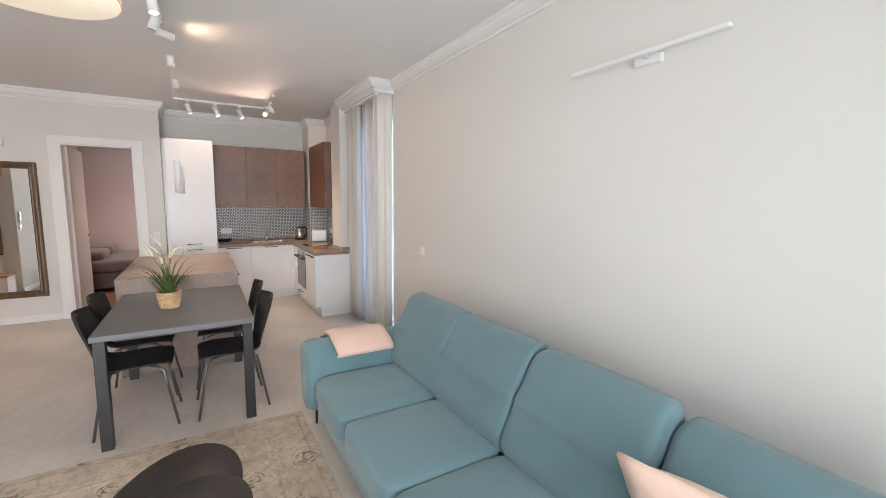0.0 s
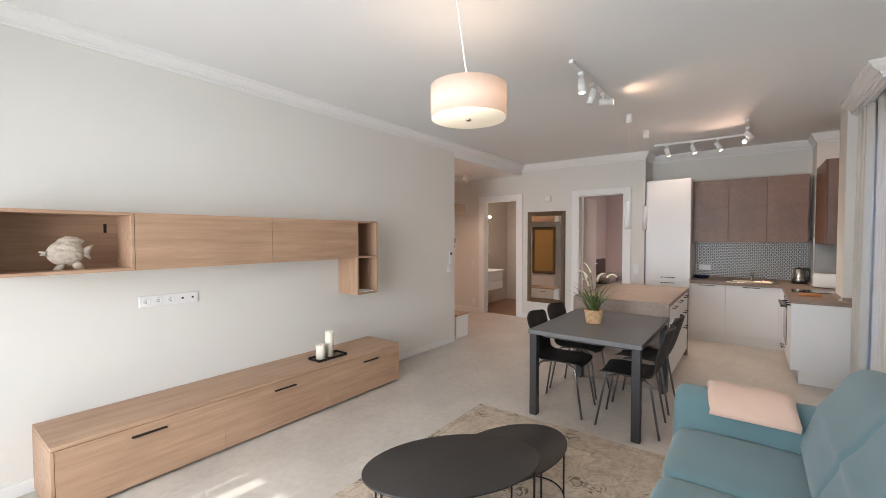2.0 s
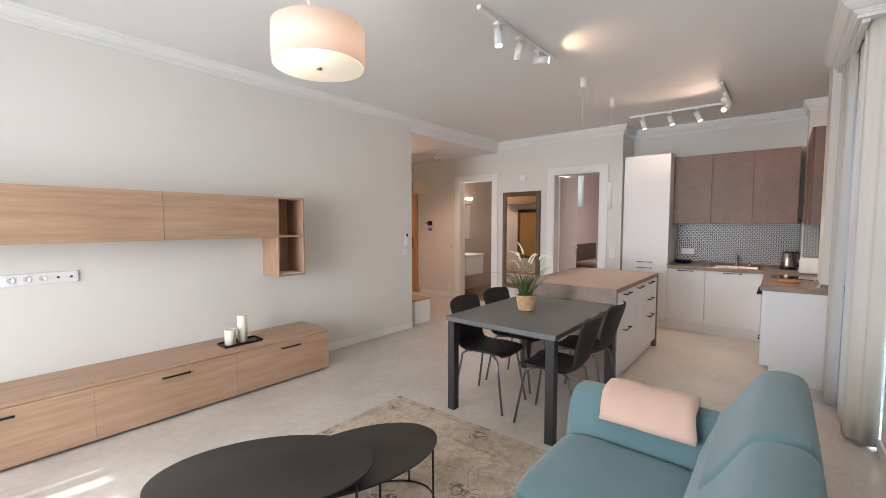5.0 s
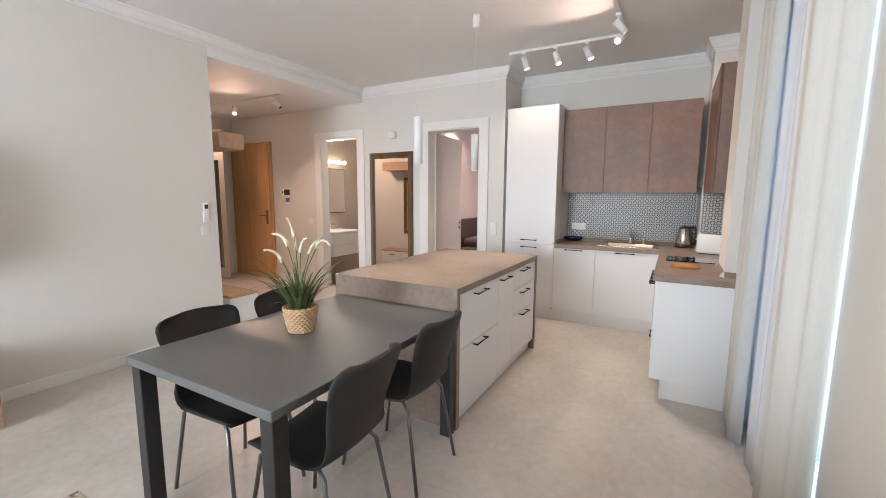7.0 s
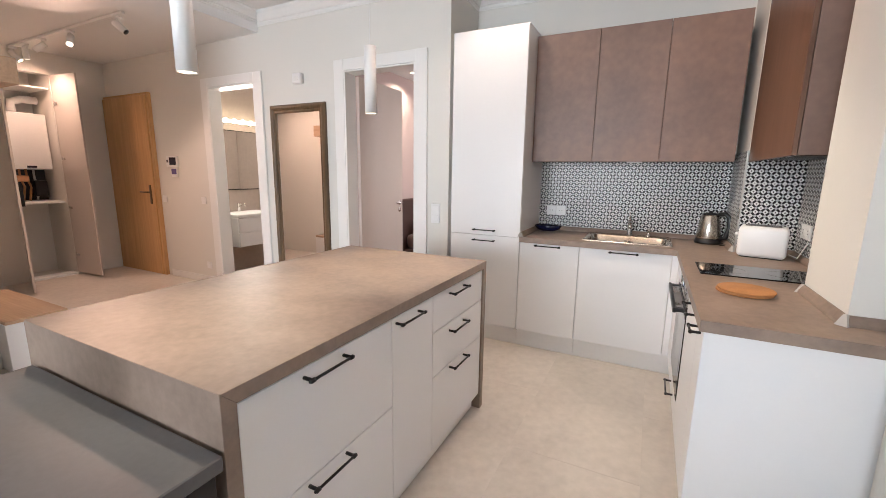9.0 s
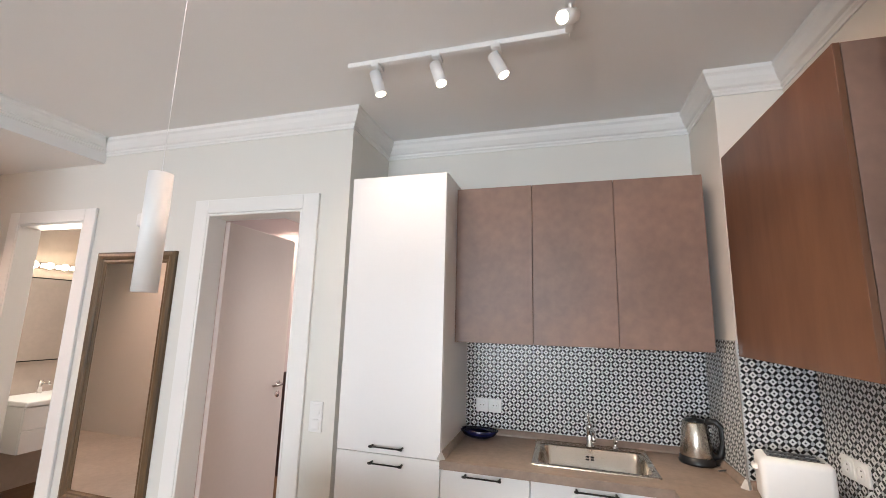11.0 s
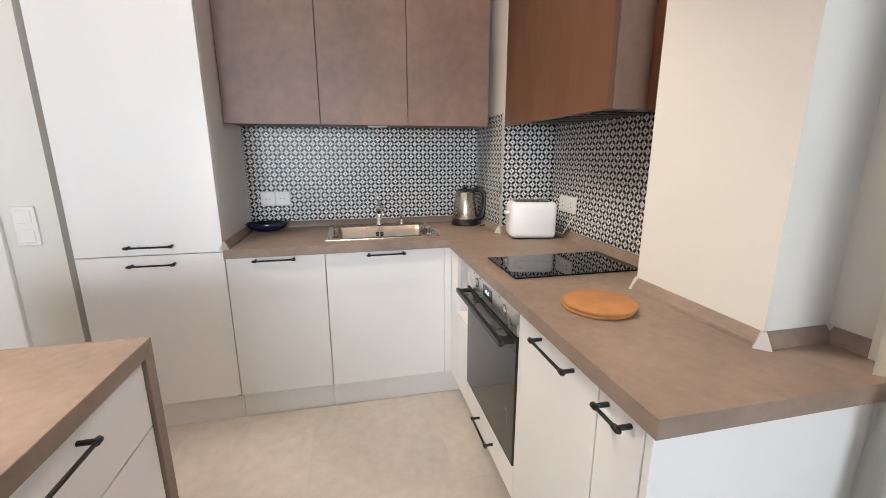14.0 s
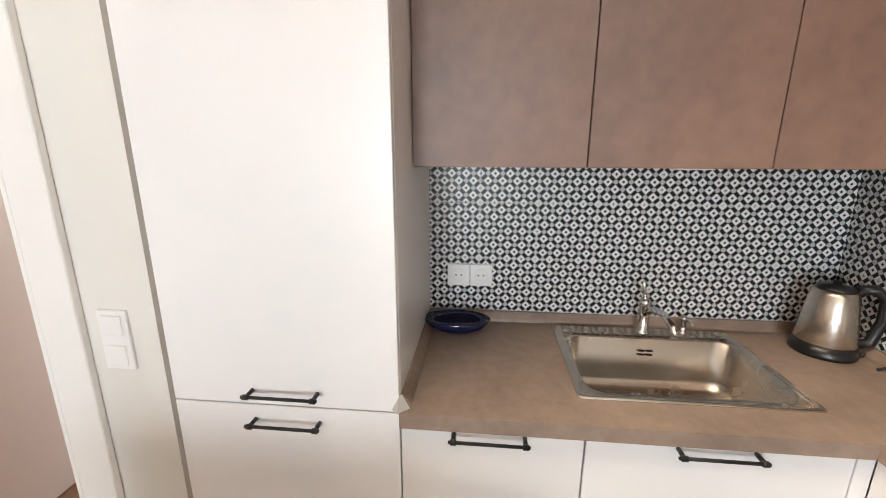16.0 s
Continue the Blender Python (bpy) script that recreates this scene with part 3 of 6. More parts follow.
# ---- living room ----
# media units along the wall
low = thing("media_cabinet", (-2.3, 1.65, 0), "long low oak media cabinet with three drop fronts", "cabinet")
LX0, LX1, LY0, LY1 = XT + 0.003, -2.07, 0.285, 3.03
box("body", LX0, LX1 - 0.02, LY0, LY1, 0.02, 0.385, OAK, low)
box("top", LX0, LX1, LY0, LY1, 0.387, 0.412, OAK, low, 0.002)
box("plinth", LX0 + 0.03, LX1 - 0.05, LY0 + 0.02, LY1 - 0.02, 0.0, 0.02, BLACK, low)
box("side_panel", LX1 - 0.02, LX1, LY0, LY0 + 0.018, 0.02, 0.385, OAKZ, low)
for a, b, h in ((LY0 + 0.02, 1.2064, 0.745), (1.2078, 2.1263, 1.685), (2.1277, LY1, 2.62)):
    d = box("door", LX1 - 0.019, LX1, a, b, 0.022, 0.384, OAK, low, 0.0006)
    hb = bmesh.new()
    add_box(hb, LX1, LX1 + 0.022, h - 0.095, h + 0.095, 0.322, 0.332, 0.003)
    part("handle", hb, BLACK, d, "black edge pull")

up = thing("wall_cabinet", (-2.4, 1.35, 1.34), "oak wall unit with open niches and flap doors", "wall cabinet")
UX0, UX1, UZ0, UZ1 = XT + 0.003, -2.25, 1.335, 1.71
NICHE = ((UX0, UX1, 0.105, 0.745, UZ1 - 0.02, UZ1), (UX0, UX1, 0.105, 0.745, UZ0, UZ0 + 0.02), (UX0, UX1, 0.105, 0.125, UZ0 + 0.02, UZ1 - 0.02),
          (UX0, UX1, 0.725, 0.745, UZ0 + 0.02, UZ1 - 0.02), (UX0, UX0 + 0.01, 0.125, 0.725, UZ0 + 0.02, UZ1 - 0.02))
for n_, r in zip(("niche_top", "niche_bottom", "niche_side", "niche_side", "niche_back"), NICHE):
    box(n_, *r, OAK, up, 0.0015)
box("cable_grommet", UX0 + 0.01, UX0 + 0.013, 0.655, 0.672, 1.58, 1.64, BLACK, up)
box("body", UX0, UX1 - 0.02, 0.747, 2.615, UZ0, UZ1, OAK, up)
box("door", UX1 - 0.019, UX1, 0.748, 1.6995, UZ0, UZ1, OAK, up, 0.0006)
box("door", UX1 - 0.019, UX1, 1.7030, 2.615, UZ0, UZ1, OAK, up, 0.0006)
for n_, r, m_ in (("shelf_top", (2.617, 2.90, UZ1 - 0.018, UZ1), OAK), ("shelf_side", (2.617, 2.635, 0.955, UZ1 - 0.018), OAKZ), ("shelf_side", (2.882, 2.90, 0.955, UZ1 - 0.018), OAKZ),
                  ("shelf", (2.635, 2.882, UZ0 - 0.005, UZ0 + 0.013), OAK), ("shelf", (2.635, 2.882, 0.955, 0.973), OAK)):
    box(n_, UX0, UX1, *r, m_, up, 0.0015)
box("shelf_back", UX0, UX0 + 0.01, 2.635, 2.882, 0.973, UZ1 - 0.018, OAKZ, up, 0)
bk = thing("paper_sheet", (-2.35, 2.76, 0.973), "white booklet lying on the lower oak shelf", "booklet")
box("page", -2.46, -2.27, 2.66, 2.86, 0.974, 0.982, WHITE, bk, 0.001)

# ornament on the niche floor
fish = bmesh.new()
bmesh.ops.create_uvsphere(fish, u_segments=64, v_segments=36, radius=0.082)
for v in fish.verts:
    rib = 1 + 0.16 * math.sin(190 * v.co.z + 40 * v.co.y + 3 * noise.noise(v.co * 30)) + 0.05 * noise.noise(v.co * 45)
    v.co.x *= 0.40 * rib
    v.co.y *= 1.12 if v.co.y < 0 else 1.0
    v.co.z *= 0.95


def fin(pts, t):
    lo = [fish.verts.new((-t, y, z)) for y, z in pts]
    hi = [fish.verts.new((t, y, z)) for y, z in pts]
    fish.faces.new(lo)
    fish.faces.new(hi[::-1])
    for i in range(len(pts)):
        j = (i + 1) % len(pts)
        fish.faces.new((lo[i], lo[j], hi[j], hi[i]))


fin([(-0.055, 0.055), (-0.035, 0.085), (0.0, 0.102), (0.045, 0.098), (0.085, 0.075), (0.07, 0.05), (0.03, 0.05)], 0.008)
fin([(0.07, -0.012), (0.115, -0.045), (0.108, -0.012), (0.112, 0.012), (0.128, 0.048), (0.105, 0.042), (0.07, 0.02)], 0.007)
fin([(-0.03, -0.06), (-0.065, -0.10), (-0.02, -0.10), (0.0, -0.065)], 0.016)
fin([(0.02, -0.065), (0.035, -0.10), (0.085, -0.10), (0.06, -0.055)], 0.016)
fin([(-0.085, 0.012), (-0.118, 0.014), (-0.122, 0.004), (-0.108, 0.0), (-0.116, -0.012), (-0.085, -0.016)], 0.012)
bmesh.ops.translate(fish, verts=fish.verts, vec=(-2.37, 0.435, UZ0 + 0.121))
tagged(part("fish_ornament", fish, FISH, None, "", True), "carved pale fish ornament standing in the oak niche", "ornament")

sock = thing("socket_panel", (XT, 1.03, 1.09), "white wall panel with sockets and outlets", "socket")
box("plate", XT, XT + 0.011, 0.845, 1.235, 1.045, 1.125, PLASTIC, sock, 0.003)
for i in range(3):
    bm = bmesh.new()
    lathe(bm, 0, 0, [(0, 0), (0.024, 0), (0.024, 0.004), (0.019, 0.002), (0, -0.004)], 20)
    bmesh.ops.transform(bm, matrix=Matrix.Translation((XT + 0.0115, 0.89 + i * 0.078, 1.085)) @ Matrix.Rotation(radians(90), 4, "Y"), verts=bm.verts)
    o = part("socket", bm, PLASTIC, sock, "", True)
    for dz in (-0.009, 0.009):
        box("pin_hole", XT + 0.010, XT + 0.0125, 0.887 + i * 0.078, 0.893 + i * 0.078, 1.082 + dz, 1.088 + dz, DARKPL, o, 0)
for y in (1.125, 1.195):
    box("outlet", XT + 0.011, XT + 0.013, y - 0.007, y + 0.007, 1.078, 1.092, DARKPL, sock, 0)

# candles on a tray
tray = thing("tray", (-2.24, 2.24, 0.412), "small dark rectangular tray with a raised rim on the media cabinet", "tray")
box("dish", -2.315, -2.165, 2.085, 2.395, 0.413, 0.4195, GILT, tray, 0.003)
for r in ((-2.322, -2.316, 2.078, 2.402), (-2.164, -2.158, 2.078, 2.402), (-2.315, -2.165, 2.078, 2.084), (-2.315, -2.165, 2.396, 2.402)):
    box("rim", *r, 0.4125, 0.434, BLACK, tray, 0.002)
for (x, y, r, h) in ((-2.23, 2.150, 0.044, 0.135), (-2.25, 2.265, 0.040, 0.235)):
    c = thing("candle", (x, y, 0.42), "cream wax pillar candle standing on the tray", "candle", "candles on the tray")
    turned("wax", x, y, [(0, 0.420), (r, 0.420), (r, 0.417 + h), (r - 0.004, 0.42 + h), (r - 0.01, 0.416 + h), (0, 0.412 + h)], WAX, c)
    tube("wick", [(x, y, 0.412 + h), (x + 0.002, y, 0.424 + h)], 0.0012, DARKPL, c, seg=6)

# remote and switches on the hall end of the wall
rem = thing("remote_control", (XT, 4.62, 1.24), "white air conditioner remote in a wall holder", "remote")
box("holder", XT, XT + 0.02, 4.595, 4.655, 1.15, 1.25, PLASTIC, rem, 0.005)
box("remote", XT + 0.004, XT + 0.024, 4.600, 4.650, 1.19, 1.335, PLASTIC, rem, 0.006)
box("display", XT + 0.024, XT + 0.0255, 4.608, 4.642, 1.28, 1.32, SCREEN, rem, 0.0005)


def wall_switch(x, y, z, axis, gangs=1, name="light_switch", label="white square wall switch"):
    """axis: the way the plate faces ('+x', '-x', '-y')."""
    t = thing(name, (x, y, z), label, "switch")
    w, h, d = 0.082, 0.082 * gangs, 0.01

    def b(n, u0, u1, w0, w1, d0, d1, m, par):
        if axis == "-y":
            return box(n, x + u0, x + u1, y - d1, y - d0, z + w0, z + w1, m, par, 0.002)
        s = 1 if axis == "+x" else -1
        return box(n, x + s * d0, x + s * d1, y + u0, y + u1, z + w0, z + w1, m, par, 0.002)
    b("plate", -w / 2, w / 2, -h / 2, h / 2, 0, d, PLASTIC, t)
    for g in range(gangs):
        c = -h / 2 + 0.041 + g * 0.082
        b("rocker", -0.028, 0.028, c - 0.028, c + 0.028, d, d + 0.004, PLASTIC, t)
    return t


wall_switch(XT, 4.61, 1.07, "+x")
wall_switch(XS, 3.66, 1.07, "-x")
wall_switch(-0.535, YB, 1.02, "-y", 2, label="white double wall switch beside the bedroom door")
wall_switch(-3.63, YB, 1.0, "-y")
wall_switch(-4.40, YB, 0.99, "-y")
wall_switch(-3.63, YB, 0.22, "-y", 1, "wall_socket", "white square wall socket above the skirting")

# rug
RX0, RX1, RY0, RY1 = -1.035, 0.60, 0.70, 3.02
bm = bmesh.new()
add_box(bm, RX0, RX1, RY0, RY1, 0.0, 0.009, 0.003)
tagged(part("rug", bm, rug_pattern("worn_oriental_rug", RX0, RX1, RY0, RY1), None), "worn beige oriental rug with faded floral pattern", "rug")


# coffee tables: thin discs on wire legs
def coffee_table(name, cx, cy, a, b, turn, h, legs, label):
    t = thing(name, (cx, cy, 0.009), label, "coffee table", "nest of coffee tables")
    turned("tabletop", cx, cy, [(0, h - 0.012), (0.985, h - 0.012), (1.0, h - 0.009), (1.0, h - 0.003), (0.99, h), (0, h)], COFFEE, t, seg=72, sx=a, sy=b, turn=turn)

    def at(ang, k):
        x, y = a * k * math.cos(ang), b * k * math.sin(ang)
        return Vector((cx + x * math.cos(turn) - y * math.sin(turn), cy + x * math.sin(turn) + y * math.cos(turn), 0))
    for i in range(legs):
        p = at(2 * math.pi * (i + 0.5) / legs, 0.955)
        tube("leg", [p + Vector((0, 0, 0.010)), p + Vector((0, 0, h - 0.011))], 0.0055, BLACK, t)
    bm = bmesh.new()
    ring = [at(2 * math.pi * i / 48, 0.955) + Vector((0, 0, 0.016)) for i in range(49)]
    add_tube(bm, ring, 0.005, 6)
    part("base_ring", bm, BLACK, t, "", True)
    return t


coffee_table("coffee_table", -0.206, 1.427, 0.443, 0.271, 0.905, 0.453, 6, "large black oval coffee table with thin wire legs")
coffee_table("coffee_table", -0.142, 1.85, 0.435, 0.255, 1.303, 0.348, 6, "low black oval coffee table tucked under the larger one")


# corner sofa
def cushion(name, x0, x1, y0, y1, z0, z1, r, parent, puff=0.012, shear=None, label=""):
    bm = bmesh.new()
    add_box(bm, x0, x1, y0, y1, z0, z1)
    bmesh.ops.subdivide_edges(bm, edges=bm.edges, cuts=5, use_grid_fill=True)
    c = Vector(((x0 + x1) / 2, (y0 + y1) / 2, (z0 + z1) / 2))
    half = Vector(((x1 - x0) / 2, (y1 - y0) / 2, (z1 - z0) / 2))
    for v in bm.verts:
        q = v.co - c
        k = [q[i] / half[i] for i in range(3)]
        core = Vector([max(-half[i] + r, min(half[i] - r, q[i])) for i in range(3)])
        dlt = q - core
        if dlt.length > r:
            q = core + dlt.normalized() * r
        for i in range(3):
            j, l = (i + 1) % 3, (i + 2) % 3
            if abs(k[i]) > 0.99:
                q[i] += math.copysign(puff * (1 - k[j] ** 2) * (1 - k[l] ** 2), k[i])
        n = noise.noise(v.co * 4.0) * 0.004
        v.co = c + q + Vector((n, n, n))
        if shear:
            v.co += Vector(shear) * ((v.co.z - z0) / (z1 - z0))
    ob = part(name, bm, SOFA, parent, label, True)
    ob.modifiers.new("soft", "SUBSURF").levels = 1
    ob.modifiers["soft"].render_levels = 1
    return ob


def bolster(name, prof, a, b, r, parent, m=None, crease=()):
    """A padded body with an (x, z) outline, run along y from a to b, its ends rounded in by r; m turns it."""
    cx = sum(p[0] for p in prof) / len(prof)
    cz = sum(p[1] for p in prof) / len(prof)
    steps = [(0.0, 1.0)] + [(1 - math.cos(k * math.pi / 10), 1 - math.sin(k * math.pi / 10)) for k in (1, 2, 3, 4, 5)]
    ts = [(a + r * u, r * w) for u, w in steps]
    n = max(3, int((b - a) / 0.12))
    ts += [(a + r + (b - a - 2 * r) * i / n, 0.0) for i in range(1, n)]
    ts += [(b - r * u, r * w) for u, w in reversed(steps)]
    ts = sorted(ts + [(c + o, 0.0) for c in crease for o in (-0.035, -0.014, -0.005, 0.005, 0.014, 0.035)])
    bm = bmesh.new()
    rings = []
    for y, ins in ts:
        k = max((0.020 * math.exp(-((y - c) / 0.014) ** 2) for c in crease), default=0)
        ring = []
        for x, z in prof:
            d = Vector((x - cx, z - cz))
            d *= max(0.2, (d.length - ins - k) / d.length)
            q = Vector((cx + d.x, y, cz + d.y))
            q += Vector((1, 1, 1)) * (noise.noise(q * 3.5) * 0.006 + noise.noise(q * 11.0) * 0.002)
            ring.append(bm.verts.new(q))
        rings.append(ring)
    m_ = len(prof)
    for p, q in zip(rings, rings[1:]):
        for i in range(m_):
            bm.faces.new((p[i], p[(i + 1) % m_], q[(i + 1) % m_], q[i]))
    bm.faces.new(rings[0])
    bm.faces.new(rings[-1][::-1])
    if m is not None:
        bmesh.ops.transform(bm, matrix=m, verts=bm.verts)
    ob = part(name, bm, SOFA, parent, "", True)
    ob.modifiers.new("soft", "SUBSURF").levels = 1
    ob.modifiers["soft"].render_levels = 1
    return ob


sofa = thing("corner_sofa", (1.0, 1.4, 0), "teal fabric corner sofa with loose cushions and thin black legs", "sofa")
box("base", 0.63, 1.54, -0.30, 2.66, 0.14, 0.30, SOFA, sofa, 0.03, seg=3, smooth=True)
box("base", -0.63, 0.625, -0.30, 0.69, 0.14, 0.30, SOFA, sofa, 0.03, seg=3, smooth=True)
for y0, y1 in ((2.005, 2.62), (1.385, 2.003), (0.732, 1.383)):
    cushion("seat_cushion", 0.60, 1.22, y0, y1, 0.25, 0.437, 0.04, sofa, 0.006)
cushion("seat_cushion", -0.02, 1.20, 0.02, 0.73, 0.25, 0.437, 0.04, sofa, 0.006)
cushion("seat_cushion", -0.65, -0.022, 0.02, 0.715, 0.25, 0.437, 0.04, sofa, 0.006)
ARM = [(2.60, 0.13), (2.615, 0.40), (2.66, 0.55), (2.70, 0.60), (2.76, 0.625), (2.83, 0.622), (2.885, 0.59), (2.905, 0.50), (2.895, 0.30), (2.87, 0.13)]
bolster("arm", [(-y, z) for y, z in ARM], 0.57, 1.54, 0.06, sofa, Matrix.Rotation(radians(-90), 4, "Z"))
BACK = [(1.14, 0.40), (1.17, 0.50), (1.215, 0.60), (1.232, 0.645), (1.224, 0.662), (1.262, 0.70), (1.315, 0.79), (1.345, 0.848), (1.375, 0.876), (1.42, 0.888), (1.47, 0.885), (1.505, 0.865), (1.52, 0.79), (1.535, 0.55), (1.54, 0.30), (1.38, 0.28)]
LOWB = [(x + 0.04, z if z < 0.6 else 0.6 + (z - 0.6) * 0.84) for x, z in BACK]
bolster("back_cushion", BACK, 1.395, 2.74, 0.035, sofa, None, (2.055,))
bolster("back_cushion", BACK, 0.725, 1.39, 0.05, sofa)
bolster("back_cushion", LOWB, -0.30, 0.72, 0.05, sofa)
bolster("back_cushion", [(x - 1.20, z) for x, z in LOWB], -0.25, 1.18, 0.05, sofa, Matrix.Rotation(radians(-90), 4, "Z"))
for x, y in ((0.66, 2.80), (1.48, 2.80), (0.66, 0.8), (-0.58, 0.64), (-0.58, -0.24), (1.49, -0.24), (1.49, 1.4)):
    tube("leg", [(x, y, 0.0), (x, y, 0.15)], 0.009, BLACK, sofa)

thr = thing("throw_blanket", (0.95, 2.76, 0.62), "folded peach knitted throw hung over the sofa arm", "throw")
bm = bmesh.new()
prof = [(2.605, 0.528), (2.612, 0.548), (2.64, 0.582), (2.69, 0.622), (2.75, 0.641), (2.83, 0.640), (2.895, 0.602), (2.918, 0.54), (2.92, 0.46)]
lays = []
for off in (0.0, 0.014):
    lay = []
    for j, (y, z) in enumerate(prof):
        d0 = Vector((0, prof[min(j + 1, len(prof) - 1)][0] - prof[max(j - 1, 0)][0], prof[min(j + 1, len(prof) - 1)][1] - prof[max(j - 1, 0)][1])).normalized()
        nrm = Vector((0, -d0.z, d0.y))
        lay.append([bm.verts.new(Vector((0.745 + 0.40 * i / 10 + (2.75 - y) * 0.10 + 0.006 * math.sin(j * 1.7), y, z)) + nrm * (off * 1.5 + 0.005 * math.sin(i * 1.3 + j) + 0.003 * math.sin(i * 2.9 + 2 * j))) for i in range(11)])
    lays.append(lay)
for lay in lays:
    for a, b in zip(lay, lay[1:]):
        for i in range(10):
            bm.faces.new((a[i], a[i + 1], b[i + 1], b[i]))
n = len(prof) - 1
for i in range(10):
    for k in (0, n):
        bm.faces.new((lays[0][k][i], lays[0][k][i + 1], lays[1][k][i + 1], lays[1][k][i]))
for j in range(n):
    for k in (0, 10):
        bm.faces.new((lays[0][j][k], lays[0][j + 1][k], lays[1][j + 1][k], lays[1][j][k]))
part("cloth", bm, PEACH, thr, "", True)

# cushion lying against the sofa back
bm = bmesh.new()
add_box(bm, -0.22, 0.22, -0.22, 0.22, -0.05, 0.05)
bmesh.ops.subdivide_edges(bm, edges=bm.edges, cuts=7, use_grid_fill=True)
for v in bm.verts:
    e = max(abs(v.co.x), abs(v.co.y)) / 0.22
    v.co.z *= 0.12 + 1.5 * max(0, (1 - (v.co.x / 0.22) ** 2) * (1 - (v.co.y / 0.22) ** 2)) ** 0.6
    v.co.xy *= 1 - 0.06 * (1 - (min(abs(v.co.x), abs(v.co.y)) / 0.22)) * e
bmesh.ops.transform(bm, matrix=pose(1.165, 0.46, 0.675, 0, 62, 12) @ Matrix.Scale(1.04, 4), verts=bm.verts)
tagged(part("throw_pillow", bm, PEACH, None, "", True), "square peach cushion leaning on the teal sofa back", "cushion")

# picture light on the sofa wall
pl = thing("picture_light", (XS, 1.27, 2.29), "slim white picture light on the wall above the sofa", "wall lamp")
box("mount", XS - 0.03, XS, 1.20, 1.34, 2.25, 2.29, PLASTIC, pl, 0.004)
box("arm", XS - 0.09, XS - 0.03, 1.255, 1.285, 2.275, 2.287, PLASTIC, pl, 0.002)
box("bar", XS - 0.115, XS - 0.085, 0.87, 1.67, 2.272, 2.292, PLASTIC, pl, 0.004)

# drum pendant
LXc, LYc = -0.40, 1.853
pend = thing("drum_pendant", (LXc, LYc, H), "cream fabric drum pendant, lit, on a white cord", "pendant lamp")
SHADE = sheer("cream_shade", (0.86, 0.775, 0.71), 0.0)
DIFF = glow("lit_diffuser", (1.0, 0.86, 0.66), 0.34)
turned("shade", LXc, LYc, [(0.218, 2.245), (0.222, 2.243), (0.222, 2.425), (0.218, 2.425), (0.218, 2.245)], SHADE, pend, "cream fabric shade", seg=48)
turned("diffuser", LXc, LYc, [(0, 2.240), (0.216, 2.240), (0.216, 2.246), (0, 2.246)], DIFF, pend, "glowing white diffuser", seg=48)
turned("knob", LXc, LYc, [(0, 2.228), (0.012, 2.228), (0.016, 2.234), (0.016, 2.240), (0, 2.240)], STEEL, pend, seg=16)
tube("cord", [(LXc, LYc, 2.40), (-0.30, 1.57, H - 0.028)], 0.005, PLASTIC, pend)
turned("canopy", -0.30, 1.57, [(0, H - 0.028), (0.145, H - 0.028), (0.15, H - 0.024), (0.15, H - 0.001), (0, H - 0.001)], SHADE, pend, "cream drum canopy", seg=48)
lamp("pendant_bulb", "POINT", pose(LXc, LYc, 2.34), 2.5, (1.0, 0.72, 0.52), soft=0.06)


# track lights
def spot_head(parent, base, aim, lit, power=0, cone=70, tint=WARM):
    """A white can on a short stem, aimed along a vector; lit heads show a bright lens."""
    base, aim = Vector(base), Vector(aim).normalized()
    c = base + Vector((0, 0, -0.075))
    bm = bmesh.new()
    add_box(bm, base.x - 0.02, base.x + 0.02, base.y - 0.035, base.y + 0.035, base.z - 0.022, base.z, 0.003)
    add_tube(bm, [base, c], 0.007, 8)
    h = part("spot_head", bm, PLASTIC, parent, "", True)
    bm = bmesh.new()
    add_tube(bm, [c - aim * 0.035, c + aim * 0.085], 0.029, 20)
    part("can", bm, PLASTIC, h, "white cylindrical can", True)
    bm = bmesh.new()
    add_tube(bm, [c + aim * 0.0855, c + aim * 0.087], 0.024, 16)
    part("lens", bm, BULB if lit else DARKPL, h, "lit lens" if lit else "unlit lens", True)
    if power:
        lamp("spot_bulb", "SPOT", look(c + aim * 0.095, c + aim), power, tint, cone=cone, soft=0.025)


trk = thing("track_light", (-0.17, 3.4, H), "white ceiling track with three adjustable spots", "track light")
box("track", -0.187, -0.153, 2.90, 4.03, H - 0.028, H - 0.001, PLASTIC, trk, 0.003)
spot_head(trk, (-0.17, 3.14, H - 0.028), (0.1, -0.1, -1), True, 15)
spot_head(trk, (-0.17, 3.44, H - 0.028), (-0.35, 0.2, -1), False)
spot_head(trk, (-0.17, 3.74, H - 0.028), (0.9, 0.35, -0.1), True, 4.5, 130, (1.0, 0.62, 0.40))
ktr = thing("track_light", (0.3, 6.5, H), "white L-shaped kitchen ceiling track with five spots", "track light")
box("track", -0.22, 0.88, 6.50, 6.534, H - 0.028, H - 0.001, PLASTIC, ktr, 0.003)
box("track", 0.86, 0.894, 5.65, 6.499, H - 0.028, H - 0.001, PLASTIC, ktr, 0.003)
spot_head(ktr, (-0.06, 6.517, H - 0.028), (0.3, 0.1, -1), True, 8, 150, (1.0, 0.72, 0.54))
spot_head(ktr, (0.26, 6.517, H - 0.028), (0.35, -0.12, -1), True, 34, 76)
spot_head(ktr, (0.55, 6.517, H - 0.028), (0.42, -0.05, -0.9), True, 22, 70)
spot_head(ktr, (0.877, 6.30, H - 0.028), (-0.35, -0.7, -0.55), True, 36, 140, (1.0, 0.66, 0.49))
spot_head(ktr, (0.877, 6.0, H - 0.028), (0.72, 0.6, -0.77), True, 9, 95, (1.0, 0.55, 0.32))
